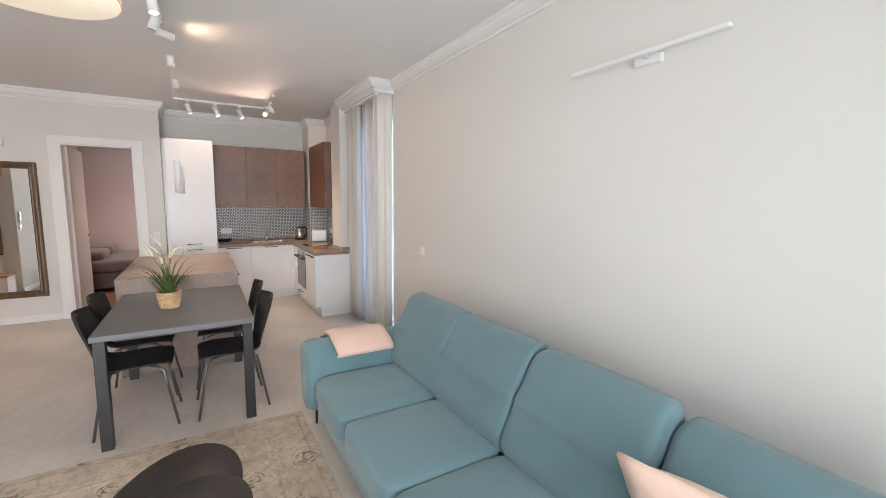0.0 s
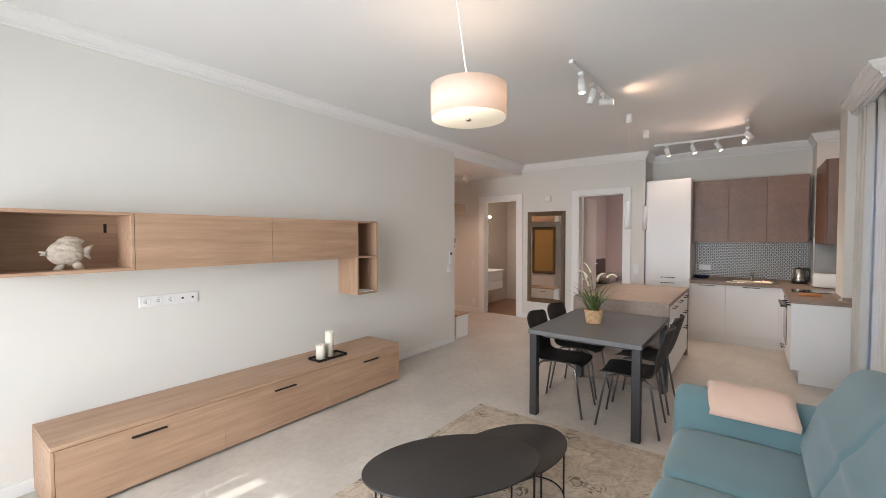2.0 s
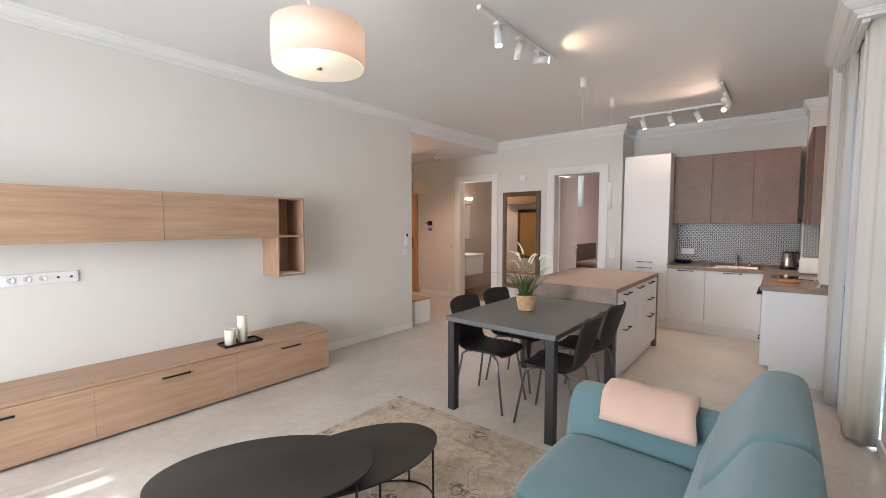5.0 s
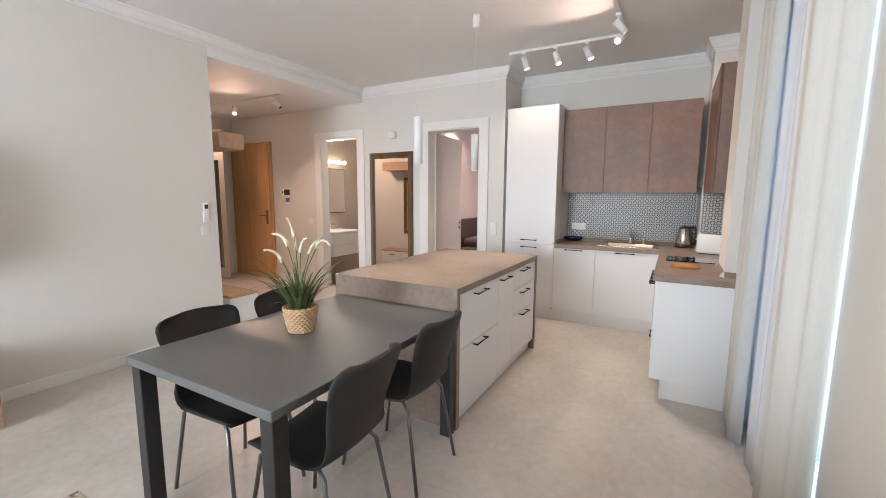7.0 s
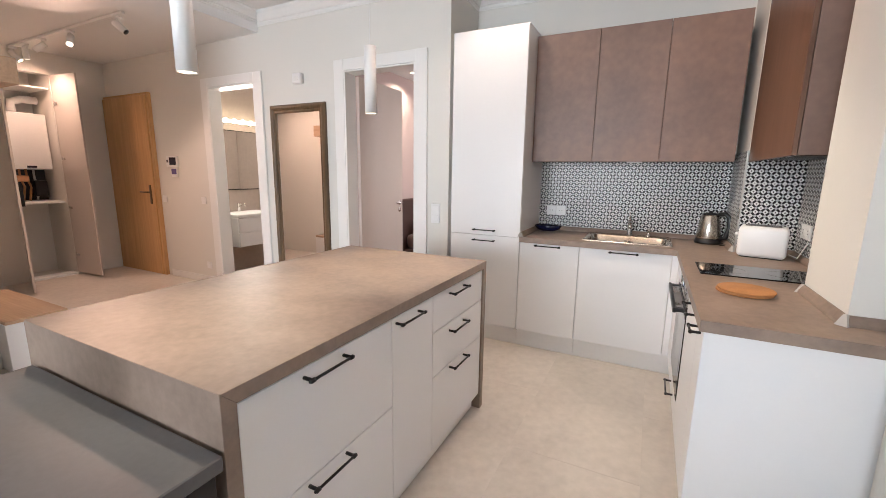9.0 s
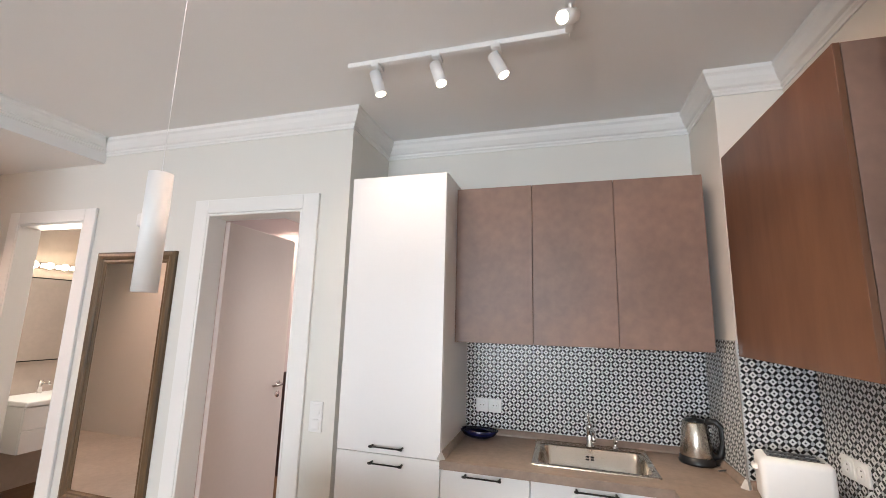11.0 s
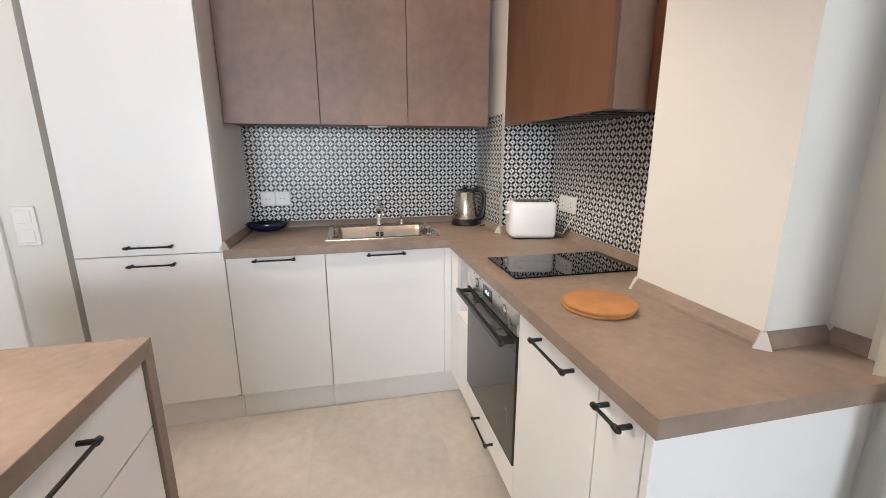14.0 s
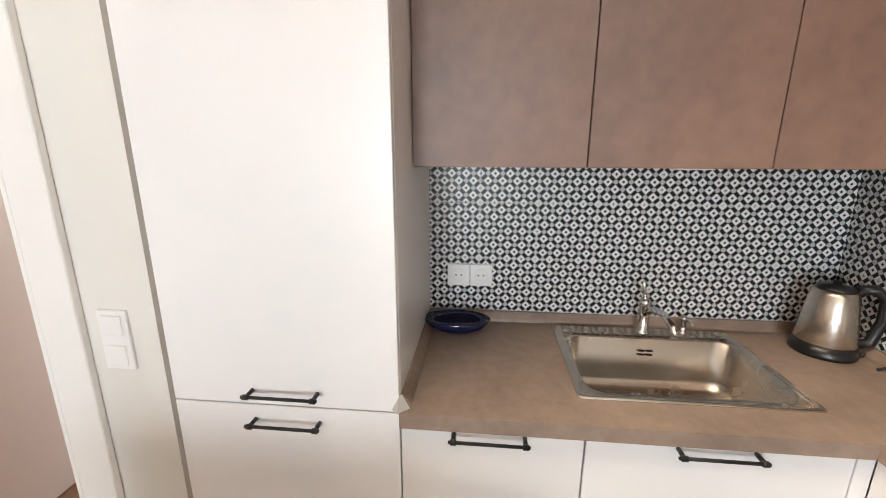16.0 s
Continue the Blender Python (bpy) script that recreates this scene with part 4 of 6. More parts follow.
htr = thing("track_light", (-4.3, 6.06, HH), "white hall ceiling track with adjustable spots", "track light")
box("track", -5.5, -3.15, 6.045, 6.075, HH - 0.026, HH - 0.001, PLASTIC, htr, 0.003)
spot_head(htr, (-3.25, 6.06, HH - 0.026), (0.6, 0.3, -0.6), False)
spot_head(htr, (-4.1, 6.06, HH - 0.026), (0.45, -0.35, -0.75), True, 54, 160, (1.0, 0.60, 0.43))
spot_head(htr, (-4.7, 6.06, HH - 0.026), (-0.4, -0.5, -0.5), False)
spot_head(htr, (-5.1, 6.06, HH - 0.026), (-0.3, 0.15, -0.85), True, 15, 150, (1.0, 0.58, 0.40))
spot_head(htr, (-5.4, 6.06, HH - 0.026), (0.35, 0.5, -0.8), True, 4, 90)

# tube pendants over the island
for y in (4.66, 5.54):
    t = thing("tube_pendant", (-0.15, y, H), "slim white tube pendant hanging over the island", "pendant lamp", "tube pendants over the island")
    turned("rose", -0.15, y, [(0, H - 0.095), (0.03, H - 0.095), (0.03, H - 0.001), (0, H - 0.001)], PLASTIC, t, seg=20)
    tube("cable", [(-0.15, y, 1.93), (-0.15, y, H - 0.06)], 0.0011, PLASTIC, t, seg=6)
    turned("tube", -0.15, y, [(0.024, 1.632), (0.028, 1.630), (0.028, 1.93), (0.006, 1.935), (0, 1.935)], PLASTIC, t, seg=24)
    turned("lens", -0.15, y, [(0, 1.640), (0.024, 1.640), (0.024, 1.645), (0, 1.645)], BULB, t, "lit lens", seg=20)
    lamp("tube_bulb", "SPOT", look((-0.15, y, 1.625), (-0.15, y, 0)), 13, WARM, cone=80, soft=0.02)

# dining table
table = thing("dining_table", (-0.15, 3.75, 0), "anthracite rectangular dining table butted to the island", "table")
TX0, TX1, TY0, TY1 = -0.60, 0.31, 3.09, 4.365
box("tabletop", TX0, TX1, TY0, TY1, 0.708, 0.745, TABLETOP, table, 0.003)
for r in ((TX0 + 0.10, TX1 - 0.10, TY0 + 0.10, TY0 + 0.125), (TX0 + 0.10, TX1 - 0.10, TY1 - 0.125, TY1 - 0.10),
          (TX0 + 0.10, TX0 + 0.125, TY0 + 0.126, TY1 - 0.126), (TX1 - 0.125, TX1 - 0.10, TY0 + 0.126, TY1 - 0.126)):
    box("apron", *r, 0.672, 0.708, TABLELEG, table, 0.001)
for x0 in (TX0 + 0.012, TX1 - 0.075):
    for y0 in (TY0 + 0.012, TY1 - 0.075):
        box("leg", x0, x0 + 0.063, y0, y0 + 0.063, 0.0, 0.707, TABLELEG, table, 0.003)


# shell chairs
def build_chair():
    t = thing("dining_chair", (0, 0, 0), "black moulded shell dining chair on thin grey metal legs", "chair", "chairs round the table")
    bm = bmesh.new()
    prof = [(-0.215, 0.432, 0.185), (-0.20, 0.445, 0.20), (-0.12, 0.452, 0.215), (0.0, 0.448, 0.22), (0.10, 0.444, 0.218), (0.15, 0.450, 0.208), (0.182, 0.464, 0.200), (0.203, 0.492, 0.196),
            (0.228, 0.55, 0.180), (0.250, 0.62, 0.194), (0.270, 0.69, 0.210), (0.288, 0.75, 0.222), (0.297, 0.785, 0.224), (0.303, 0.808, 0.217), (0.307, 0.824, 0.200), (0.309, 0.834, 0.172), (0.310, 0.838, 0.130)]
    prof = [(d, z, w * 0.92) for d, z, w in prof]
    n = 16
    top, bot = [], []
    for lst, o in ((top, 0.0), (bot, 0.009)):
        for j, (d, z, w) in enumerate(prof):
            row = []
            for i in range(n + 1):
                s = -1 + 2 * i / n
                k = s * s
                up = max(0, min(1, (z - 0.46) / 0.12))
                row.append(bm.verts.new((d - 0.048 * k * up + o * up, s * w, z + 0.016 * k * (1 - up) - o * (1 - up))))
            lst.append(row)
    for lst in (top, bot):
        for a, b in zip(lst, lst[1:]):
            for i in range(n):
                bm.faces.new((a[i], a[i + 1], b[i + 1], b[i]))
    m = len(prof) - 1
    for i in range(n):
        for k in (0, m):
            bm.faces.new((top[k][i], top[k][i + 1], bot[k][i + 1], bot[k][i]))
    for j in range(m):
        for k in (0, n):
            bm.faces.new((top[j][k], top[j + 1][k], bot[j + 1][k], bot[j][k]))
    part("shell", bm, CHAIR, t, "", True)
    box("mount", -0.10, 0.10, -0.10, 0.10, 0.425, 0.440, CHLEG, t, 0.003)
    for sx in (-1, 1):
        for sy in (-1, 1):
            tube("leg", [(sx * 0.06, sy * 0.09, 0.43), (sx * 0.13, sy * 0.145, 0.425), (sx * 0.165, sy * 0.155, 0.40), (sx * 0.235, sy * 0.185, 0.0)], 0.009, CHLEG, t, seg=10)
    return t


chair = build_chair()
chair.matrix_basis = pose(0.165, 3.425, 0, 0, 0, 2)
for m in (pose(0.160, 3.985, 0, 0, 0, -1), pose(-0.42, 3.45, 0, 0, 0, 180), pose(-0.44, 3.97, 0, 0, 0, 177)):
    copy_thing(chair, m)

# potted grass on the table
pot = thing("potted_plant", (-0.22, 3.685, 0.745), "flowering grass in a woven straw pot on the table", "plant")
PX, PY = -0.22, 3.685
bm = bmesh.new()
rows = 11
prof = [(0, 0.746)]
for i in range(rows * 4 + 1):
    z = 0.746 + 0.115 * i / (rows * 4)
    prof.append((0.050 + 0.020 * i / (rows * 4) + 0.0045 * abs(math.sin(math.pi * i / 4)), z))
prof += [(0.066, 0.863), (0.062, 0.85), (0, 0.84)]
lathe(bm, PX, PY, prof, 96)
for v in bm.verts:
    a = math.atan2(v.co.y - PY, v.co.x - PX)
    k = 1 + 0.05 * math.sin(a * 20 + (int((v.co.z - 0.746) / 0.0105) % 2) * math.pi)
    v.co.x, v.co.y = PX + (v.co.x - PX) * k, PY + (v.co.y - PY) * k
part("pot", bm, WICKER, pot, "woven straw pot", True)
pot.scale = (1.14, 1.14, 1.10)
random.seed(7)
bm = bmesh.new()
for i in range(84):
    a = random.uniform(0, 2 * math.pi)
    long_blade = i % 3 == 0
    L = random.uniform(0.26, 0.40) if long_blade else random.uniform(0.12, 0.24)
    lean = random.uniform(0.7, 1.25) if long_blade else random.uniform(0.3, 1.2)
    w = random.uniform(0.0032, 0.0058)
    d, side = Vector((math.cos(a), math.sin(a), 0)), Vector((-math.sin(a), math.cos(a), 0))
    p0 = Vector((PX, PY, 0.835)) + d * random.uniform(0, 0.04)
    prev = None
    up = math.pi / 2 - 0.45 * lean
    bend = random.uniform(0.9, 1.7) * lean
    p = p0.copy()
    for k in range(10):
        s = k / 9
        ang = up - bend * s * s
        if k:
            p = p + (d * math.cos(ang) + Vector((0, 0, math.sin(ang)))) * (L / 9)
        ww = w * (0.55 + 0.9 * s if s < 0.5 else 2.0 * (1 - s)) + 0.0004
        cur = [bm.verts.new(p - side * ww), bm.verts.new(p - Vector((0, 0, 0.0022 * (1 - s)))), bm.verts.new(p + side * ww)]
        if prev:
            bm.faces.new((prev[0], prev[1], cur[1], cur[0]))
            bm.faces.new((prev[1], prev[2], cur[2], cur[1]))
        prev = cur
part("leaves", bm, LEAF, pot, "slender arching green blades", True, "stuff")
# (heading, lean of the stem, height of the stem, curl of the head)
for a, r, h, curl in ((2.5, 0.10, 0.30, 0.9), (2.9, 0.03, 0.37, 0.7), (3.4, 0.05, 0.33, 1.5), (5.9, 0.03, 0.31, 1.2), (0.1, 0.10, 0.33, 2.6), (1.3, 0.05, 0.29, 1.0), (4.4, 0.07, 0.27, 1.4)):
    d = Vector((math.cos(a), math.sin(a), 0))
    base = Vector((PX, PY, 0.84))
    stem = [base + d * (r * s * s) + Vector((0, 0, (h - 0.04) * s)) for s in (0, 0.35, 0.7, 1)]
    tube("stem", stem, 0.0018, LEAF, pot, seg=5)
    p, head = stem[-1].copy(), []
    for k in range(9):
        head.append(p.copy())
        ang = math.pi / 2 - 0.3 - curl * k / 8
        p += (d * math.cos(ang) + Vector((0, 0, math.sin(ang)))) * 0.0125
    bm = bmesh.new()
    add_tube(bm, head, 0.0085, 10, 0.0045)
    for v in bm.verts:
        v.co += Vector((noise.noise(v.co * 260), noise.noise(v.co * 260 + Vector((9, 0, 0))), noise.noise(v.co * 260 + Vector((0, 9, 0))))) * 0.0035
    part("flower_spike", bm, SPIKE, pot, "cream bottlebrush flower", True)

# ---- kitchen ----
# island with drawers
isl = thing("kitchen_island", (-0.17, 5.17, 0), "kitchen island with taupe stone-look waterfall top and white drawers", "kitchen island")
IX0, IX1, IY0, IY1, IZ = -0.65, 0.30, 4.375, 5.975, 0.88
def slab(name, outline, label=""):
    """A board run along x with a (y, z) outline, its ends mitred."""
    bm = bmesh.new()
    ends = [[bm.verts.new((x, y, z)) for y, z in outline] for x in (IX0, IX1)]
    for i in range(4):
        bm.faces.new((ends[0][i], ends[0][(i + 1) % 4], ends[1][(i + 1) % 4], ends[1][i]))
    bm.faces.new(ends[0])
    bm.faces.new(ends[1][::-1])
    bmesh.ops.bevel(bm, geom=list(bm.edges), offset=0.0012, segments=1, affect="EDGES")
    return part(name, bm, LAMINATE, isl, label)


slab("worktop", [(IY0, IZ), (IY1, IZ), (IY1 - 0.04, IZ - 0.04), (IY0 + 0.04, IZ - 0.04)], "taupe stone-look worktop")
slab("end_panel", [(IY0, IZ - 0.0004), (IY0 + 0.0398, IZ - 0.0402), (IY0 + 0.0398, 0), (IY0, 0)])
slab("end_panel", [(IY1, IZ - 0.0004), (IY1 - 0.0398, IZ - 0.0402), (IY1 - 0.0398, 0), (IY1, 0)])
box("carcass", IX0 + 0.02, IX1 - 0.03, IY0 + 0.041, IY1 - 0.041, 0.09, IZ - 0.041, LACQ, isl, 0)
box("plinth", IX0 + 0.06, IX1 - 0.05, IY0 + 0.041, IY1 - 0.041, 0.0, 0.089, PLINTH, isl, 0)
FX = IX1 - 0.008
def drawer(y0, y1, z0, z1, hy, hz, parent, x1=FX):
    d = box("drawer", x1 - 0.02, x1, y0 + 0.0015, y1 - 0.0015, z0 + 0.0015, z1 - 0.0015, LACQ, parent, 0.0015)
    bar_handle((x1, hy - 0.08, hz), (x1, hy + 0.08, hz), (0.033, 0, 0), d)


drawer(4.418, 5.045, 0.49, 0.835, 4.70, 0.805, isl)
drawer(4.418, 5.045, 0.095, 0.49, 4.70, 0.472, isl)
drawer(5.045, 5.36, 0.095, 0.835, 5.152, 0.81, isl)
drawer(5.36, 5.932, 0.665, 0.835, 5.60, 0.809, isl)
drawer(5.36, 5.932, 0.455, 0.665, 5.603, 0.626, isl)
drawer(5.36, 5.932, 0.095, 0.455, 5.614, 0.436, isl)

# tall fridge housing
FY = 6.915
tall = thing("tall_cabinet", (-0.1, 7.2, 0), "tall white fridge cabinet with two doors", "cabinet")
box("body", -0.372, 0.188, FY + 0.022, YK - 0.002, 0.12, 2.405, LACQ, tall, 0)
box("filler", -0.418, -0.376, FY + 0.12, FY + 0.14, 0.12, 2.405, LACQ, tall, 0)
box("side_panel", 0.190, 0.212, FY + 0.021, YK - 0.002, 0.14, 2.41, LACQ, tall, 0.001)
box("plinth", -0.41, 0.212, FY + 0.035, YK - 0.03, 0.0, 0.119, PLINTH, tall, 0)
d = box("door", -0.374, 0.211, FY, FY + 0.02, 0.878, 2.405, LACQ, tall, 0.0015)
bar_handle((-0.16, FY, 0.917), (0.008, FY, 0.917), (0, -0.033, 0), d)
d = box("door", -0.374, 0.211, FY, FY + 0.02, 0.142, 0.874, LACQ, tall, 0.0015)
bar_handle((-0.16, FY, 0.835), (0.008, FY, 0.835), (0, -0.033, 0), d)

# base units along the back wall
for x0, x1, hx in ((0.214, 0.655, 0.43), (0.657, 1.245, 0.95)):
    b = thing("base_cabinet", ((x0 + x1) / 2, 7.2, 0), "white handled base cabinet under the worktop", "cabinet", "kitchen base cabinets")
    box("body", x0, x1, FY + 0.022, YK - 0.03, 0.14, 0.60, LACQ, b, 0)
    box("plinth", x0, x1 + (0.12 if x1 > 1 else 0), FY + 0.035, FY + 0.055, 0.0, 0.139, PLINTH, b, 0)
    d = box("door", x0 + 0.001, x1 - 0.001, FY, FY + 0.02, 0.142, 0.842, LACQ, b, 0.0015)
    bar_handle((hx - 0.085, FY, 0.83), (hx + 0.085, FY, 0.83), (0, -0.033, 0), d)
# corner and side run
KX = 1.285
cor = thing("base_cabinet", (1.4, 6.8, 0), "white corner base cabinet with filler strips", "cabinet", "kitchen base cabinets")
box("body", KX + 0.10, 1.59, 6.60, YK - 0.03, 0.14, 0.84, LACQ, cor, 0)
box("filler", 1.247, KX, FY, FY + 0.02, 0.142, 0.842, LACQ, cor, 0.0015)
box("filler", KX, KX + 0.02, 6.79, FY - 0.001, 0.142, 0.842, LACQ, cor, 0.0015)
box("filler", KX, KX + 0.02, 6.60, 6.788, 0.142, 0.520, LACQ, cor, 0.0015)
box("ledge", KX, KX + 0.098, 6.60, 6.788, 0.522, 0.540, LACQ, cor, 0.0015)
box("return_panel", KX + 0.021, KX + 0.098, 6.79, 6.808, 0.142, 0.842, LACQ, cor, 0.0015)
oven = thing("built_in_oven", (1.5, 6.3, 0), "stainless built-in oven with dark glass door and drawer below", "oven")
OY0, OY1 = 6.030, 6.595
box("housing", KX + 0.03, 1.88, OY0, OY1, 0.09, 0.842, LACQ, oven, 0)
box("drawer", KX, KX + 0.02, OY0, OY1, 0.142, 0.262, LACQ, oven, 0.0015)
bar_handle((KX, 6.23, 0.205), (KX, 6.40, 0.205), (-0.033, 0, 0), oven.children[-1])
box("plinth", KX + 0.07, KX + 0.09, 5.45, 6.90, 0.0, 0.139, PLINTH, oven, 0)
dr = box("door", KX - 0.004, KX + 0.02, OY0 + 0.003, OY1 - 0.003, 0.270, 0.742, OVENGLASS, oven, 0.003, "dark glass door")
box("rim", KX - 0.006, KX - 0.0045, OY0 + 0.003, OY1 - 0.003, 0.69, 0.742, DARKPL, dr, 0)
pnl = box("control_panel", KX - 0.004, KX + 0.02, OY0 + 0.003, OY1 - 0.003, 0.747, 0.842, STEEL, oven, 0.002, "brushed steel control panel")
for y in (6.15, 6.46):
    bm = bmesh.new()
    add_tube(bm, [(KX - 0.004, y, 0.795), (KX - 0.008, y, 0.795)], 0.019, 20)
    part("knob", bm, STEEL, pnl, "", True)
box("display", KX - 0.0055, KX - 0.0035, 6.275, 6.375, 0.775, 0.817, SCREEN, pnl, 0.0005)
_txt = bpy.data.curves.new("clock_text", "FONT")
_txt.body, _txt.size, _txt.align_x, _txt.align_y = "12:00", 0.020, "CENTER", "CENTER"
_tob = bpy.data.objects.new("clock_text", _txt)
_tm = bpy.data.meshes.new_from_object(_tob)
bpy.data.objects.remove(_tob)
bm = bmesh.new()
bm.from_mesh(_tm)
bmesh.ops.transform(bm, matrix=Matrix.Translation((KX - 0.0062, 6.325, 0.796)) @ Matrix.Rotation(radians(-90), 4, "Z") @ Matrix.Rotation(radians(90), 4, "X"), verts=bm.verts)
part("clock_digits", bm, glow("clock_digit", (0.75, 0.85, 1.0), 1.4), pnl, "glowing white clock digits")
for y in (6.20, 6.42, 6.50):
    box("mark", KX - 0.0046, KX - 0.0039, y - 0.006, y + 0.006, 0.822, 0.830, CHLEG, pnl, 0)
bm = bmesh.new()
add_box(bm, KX - 0.060, KX - 0.044, OY0 + 0.01, OY1 - 0.01, 0.715, 0.737, 0.003)
for y in (OY0 + 0.02, OY1 - 0.05):
    add_box(bm, KX - 0.046, KX - 0.004, y, y + 0.03, 0.717, 0.735, 0.002)
part("handle", bm, DARKPL, dr, "black bar handle")
box("handle_plate", KX - 0.043, KX - 0.007, OY0 + 0.045, OY1 - 0.055, 0.7225, 0.7285, STEEL, dr, 0.001, "steel handle plate")
for r in ((6.085, 6.089, 0.40, 0.45), (6.089, 6.112, 0.446, 0.45), (6.089, 6.106, 0.424, 0.428)):
    box("logo_mark", KX - 0.0046, KX - 0.0039, *r, CHLEG, dr, 0)
for y0, y1, hy in ((5.605, 6.028, 5.79), (5.462, 5.603, 5.533)):
    b = thing("base_cabinet", (1.5, (y0 + y1) / 2, 0), "white handled base cabinet under the side worktop", "cabinet", "kitchen base cabinets")
    box("body", KX + 0.022, 1.68, y0, y1, 0.14, 0.842, LACQ, b, 0)
    d = box("door", KX, KX + 0.02, y0 + 0.0015, y1 - 0.0015, 0.142, 0.842, LACQ, b, 0.0015)
    w = min(0.085, (y1 - y0) / 2 - 0.035)
    bar_handle((KX, hy - w, 0.815), (KX, hy + w, 0.815), (-0.033, 0, 0), d)
endp = thing("cabinet_end_panel", (1.55, 5.45, 0), "white end panel closing the side worktop run", "panel")
box("panel", KX, 1.86, 5.440, 5.460, 0.142, 0.842, LACQ, endp, 0.0015)
box("plinth", KX + 0.07, 1.86, 5.462, 5.478, 0.0, 0.139, PLINTH, endp, 0)

CAP = surface("cap_plastic", (0.48, 0.46, 0.43), 0.3)
# continuous worktop with upstands
wt = thing("worktop", (1.2, 7.0, 0.845), "taupe stone-look L-shaped worktop with upstands", "worktop")
SX0, SX1, SY0, SY1 = 0.675, 1.225, 7.03, 7.42
for r in [(0.213, SX0, 6.90, YK, 0.845, CT), (SX1, 1.27, 6.90, YK, 0.845, CT), (SX0, SX1, 6.90, SY0, 0.845, CT), (SX0, SX1, SY1, YK, 0.845, CT),
               (1.27, 1.60, 5.42, YK, 0.845, CT), (1.60, 1.69, 5.42, 7.05, 0.845, CT), (1.69, 1.90, 6.03, 7.05, 0.845, CT), (1.69, 1.88, 5.42, 5.60, 0.845, CT)]:
    box("slab", *r, LAMINATE, wt, 0)
def upstand(p, q, nx, ny):
    p, q, nv = Vector((*p, CT)), Vector((*q, CT)), Vector((nx, ny, 0))
    bm = bmesh.new()
    ends = [[bm.verts.new(e + nv * o + Vector((0, 0, h))) for o, h in ((0.0, 0), (0.024, 0), (0.022, 0.01), (0.006, 0.034), (0.0, 0.034))] for e in (p, q)]
    for i in range(5):
        bm.faces.new((ends[0][i], ends[0][(i + 1) % 5], ends[1][(i + 1) % 5], ends[1][i]))
    bm.faces.new(ends[0])
    bm.faces.new(ends[1][::-1])
    part("upstand", bm, LAMINATE, wt)


for p, q, nx, ny in (((0.213, 6.93), (0.213, YK - 0.02), 1, 0), ((0.213, YK - 0.010), (1.60, YK - 0.010), 0, -1), ((1.590, YK), (1.590, 7.05), -1, 0), ((1.60, 7.040), (1.90, 7.040), 0, -1),
                     ((1.890, 7.05), (1.890, 6.03), -1, 0), ((1.69, 6.03), (1.69, 5.60), -1, 0), ((1.69, 5.60), (1.88, 5.60), 0, -1), ((1.88, 5.60), (1.88, 5.43), -1, 0)):
    upstand(p, q, nx, ny)
for x, y in ((0.216, 6.93), (1.590, 7.040), (1.69, 6.03), (1.69, 5.60), (1.88, 5.60)):
    bm = bmesh.new()
    lathe(bm, x - 0.006, y - 0.006, [(0, CT), (0.026, CT), (0.007, CT + 0.037), (0, CT + 0.037)], 4)
    part("corner_cap", bm, CAP, wt, "pale plastic corner cap")

# sink and taps
sink = thing("kitchen_sink", (0.95, 7.22, CT), "stainless steel inset sink with a flat rim", "sink")
bm = bmesh.new()
x0, x1, y0, y1 = 0.655, 1.245, 7.005, 7.455
def rounded(dx, dy0, dy1, r, z):
    out = []
    for cx, cy, a0 in ((x1 - dx - r, y1 - dy1 - r, 0), (x0 + dx + r, y1 - dy1 - r, 90), (x0 + dx + r, y0 + dy0 + r, 180), (x1 - dx - r, y0 + dy0 + r, 270)):
        for k in range(7):
            a = radians(a0 + 15 * k)
            out.append(bm.verts.new((cx + r * math.cos(a), cy + r * math.sin(a), z)))
    return out


loops = [rounded(0, 0, 0, 0.012, CT + 0.0005), rounded(0, 0, 0, 0.012, CT + 0.004), rounded(0.006, 0.006, 0.006, 0.012, CT + 0.007), rounded(0.014, 0.014, 0.014, 0.012, CT + 0.005),
         rounded(0.022, 0.020, 0.082, 0.055, CT + 0.0045), rounded(0.026, 0.024, 0.086, 0.055, CT + 0.007), rounded(0.032, 0.030, 0.092, 0.055, CT + 0.002),
         rounded(0.040, 0.038, 0.100, 0.055, CT - 0.13), rounded(0.052, 0.05, 0.112, 0.05, CT - 0.155), rounded(0.075, 0.073, 0.135, 0.04, CT - 0.165)]
for a, b in zip(loops, loops[1:]):
    for i in range(28):
        bm.faces.new((a[i], a[(i + 1) % 28], b[(i + 1) % 28], b[i]))
bm.faces.new(loops[-1])
part("bowl", bm, SINKSTEEL, sink, "", True)
for i in range(16):
    box("deck_rib", x0 + 0.03 + i * 0.034, x0 + 0.052 + i * 0.034, y1 - 0.068, y1 - 0.030, CT + 0.0048, CT + 0.0068, SINKSTEEL, sink, 0.001)
turned("drain", 0.95, 7.19, [(0, CT - 0.163), (0.045, CT - 0.163), (0.045, CT - 0.161), (0.03, CT - 0.162), (0, CT - 0.1625)], CHROME, sink, seg=24)
for x in (0.928, 0.954):
    for z in (CT - 0.036, CT - 0.050):
        box("overflow", x, x + 0.018, 7.350, 7.3535, z, z + 0.007, DARKPL, sink, 0.001)
tap = thing("kitchen_tap", (0.955, 7.415, CT), "chrome single-lever kitchen tap behind the sink", "tap")
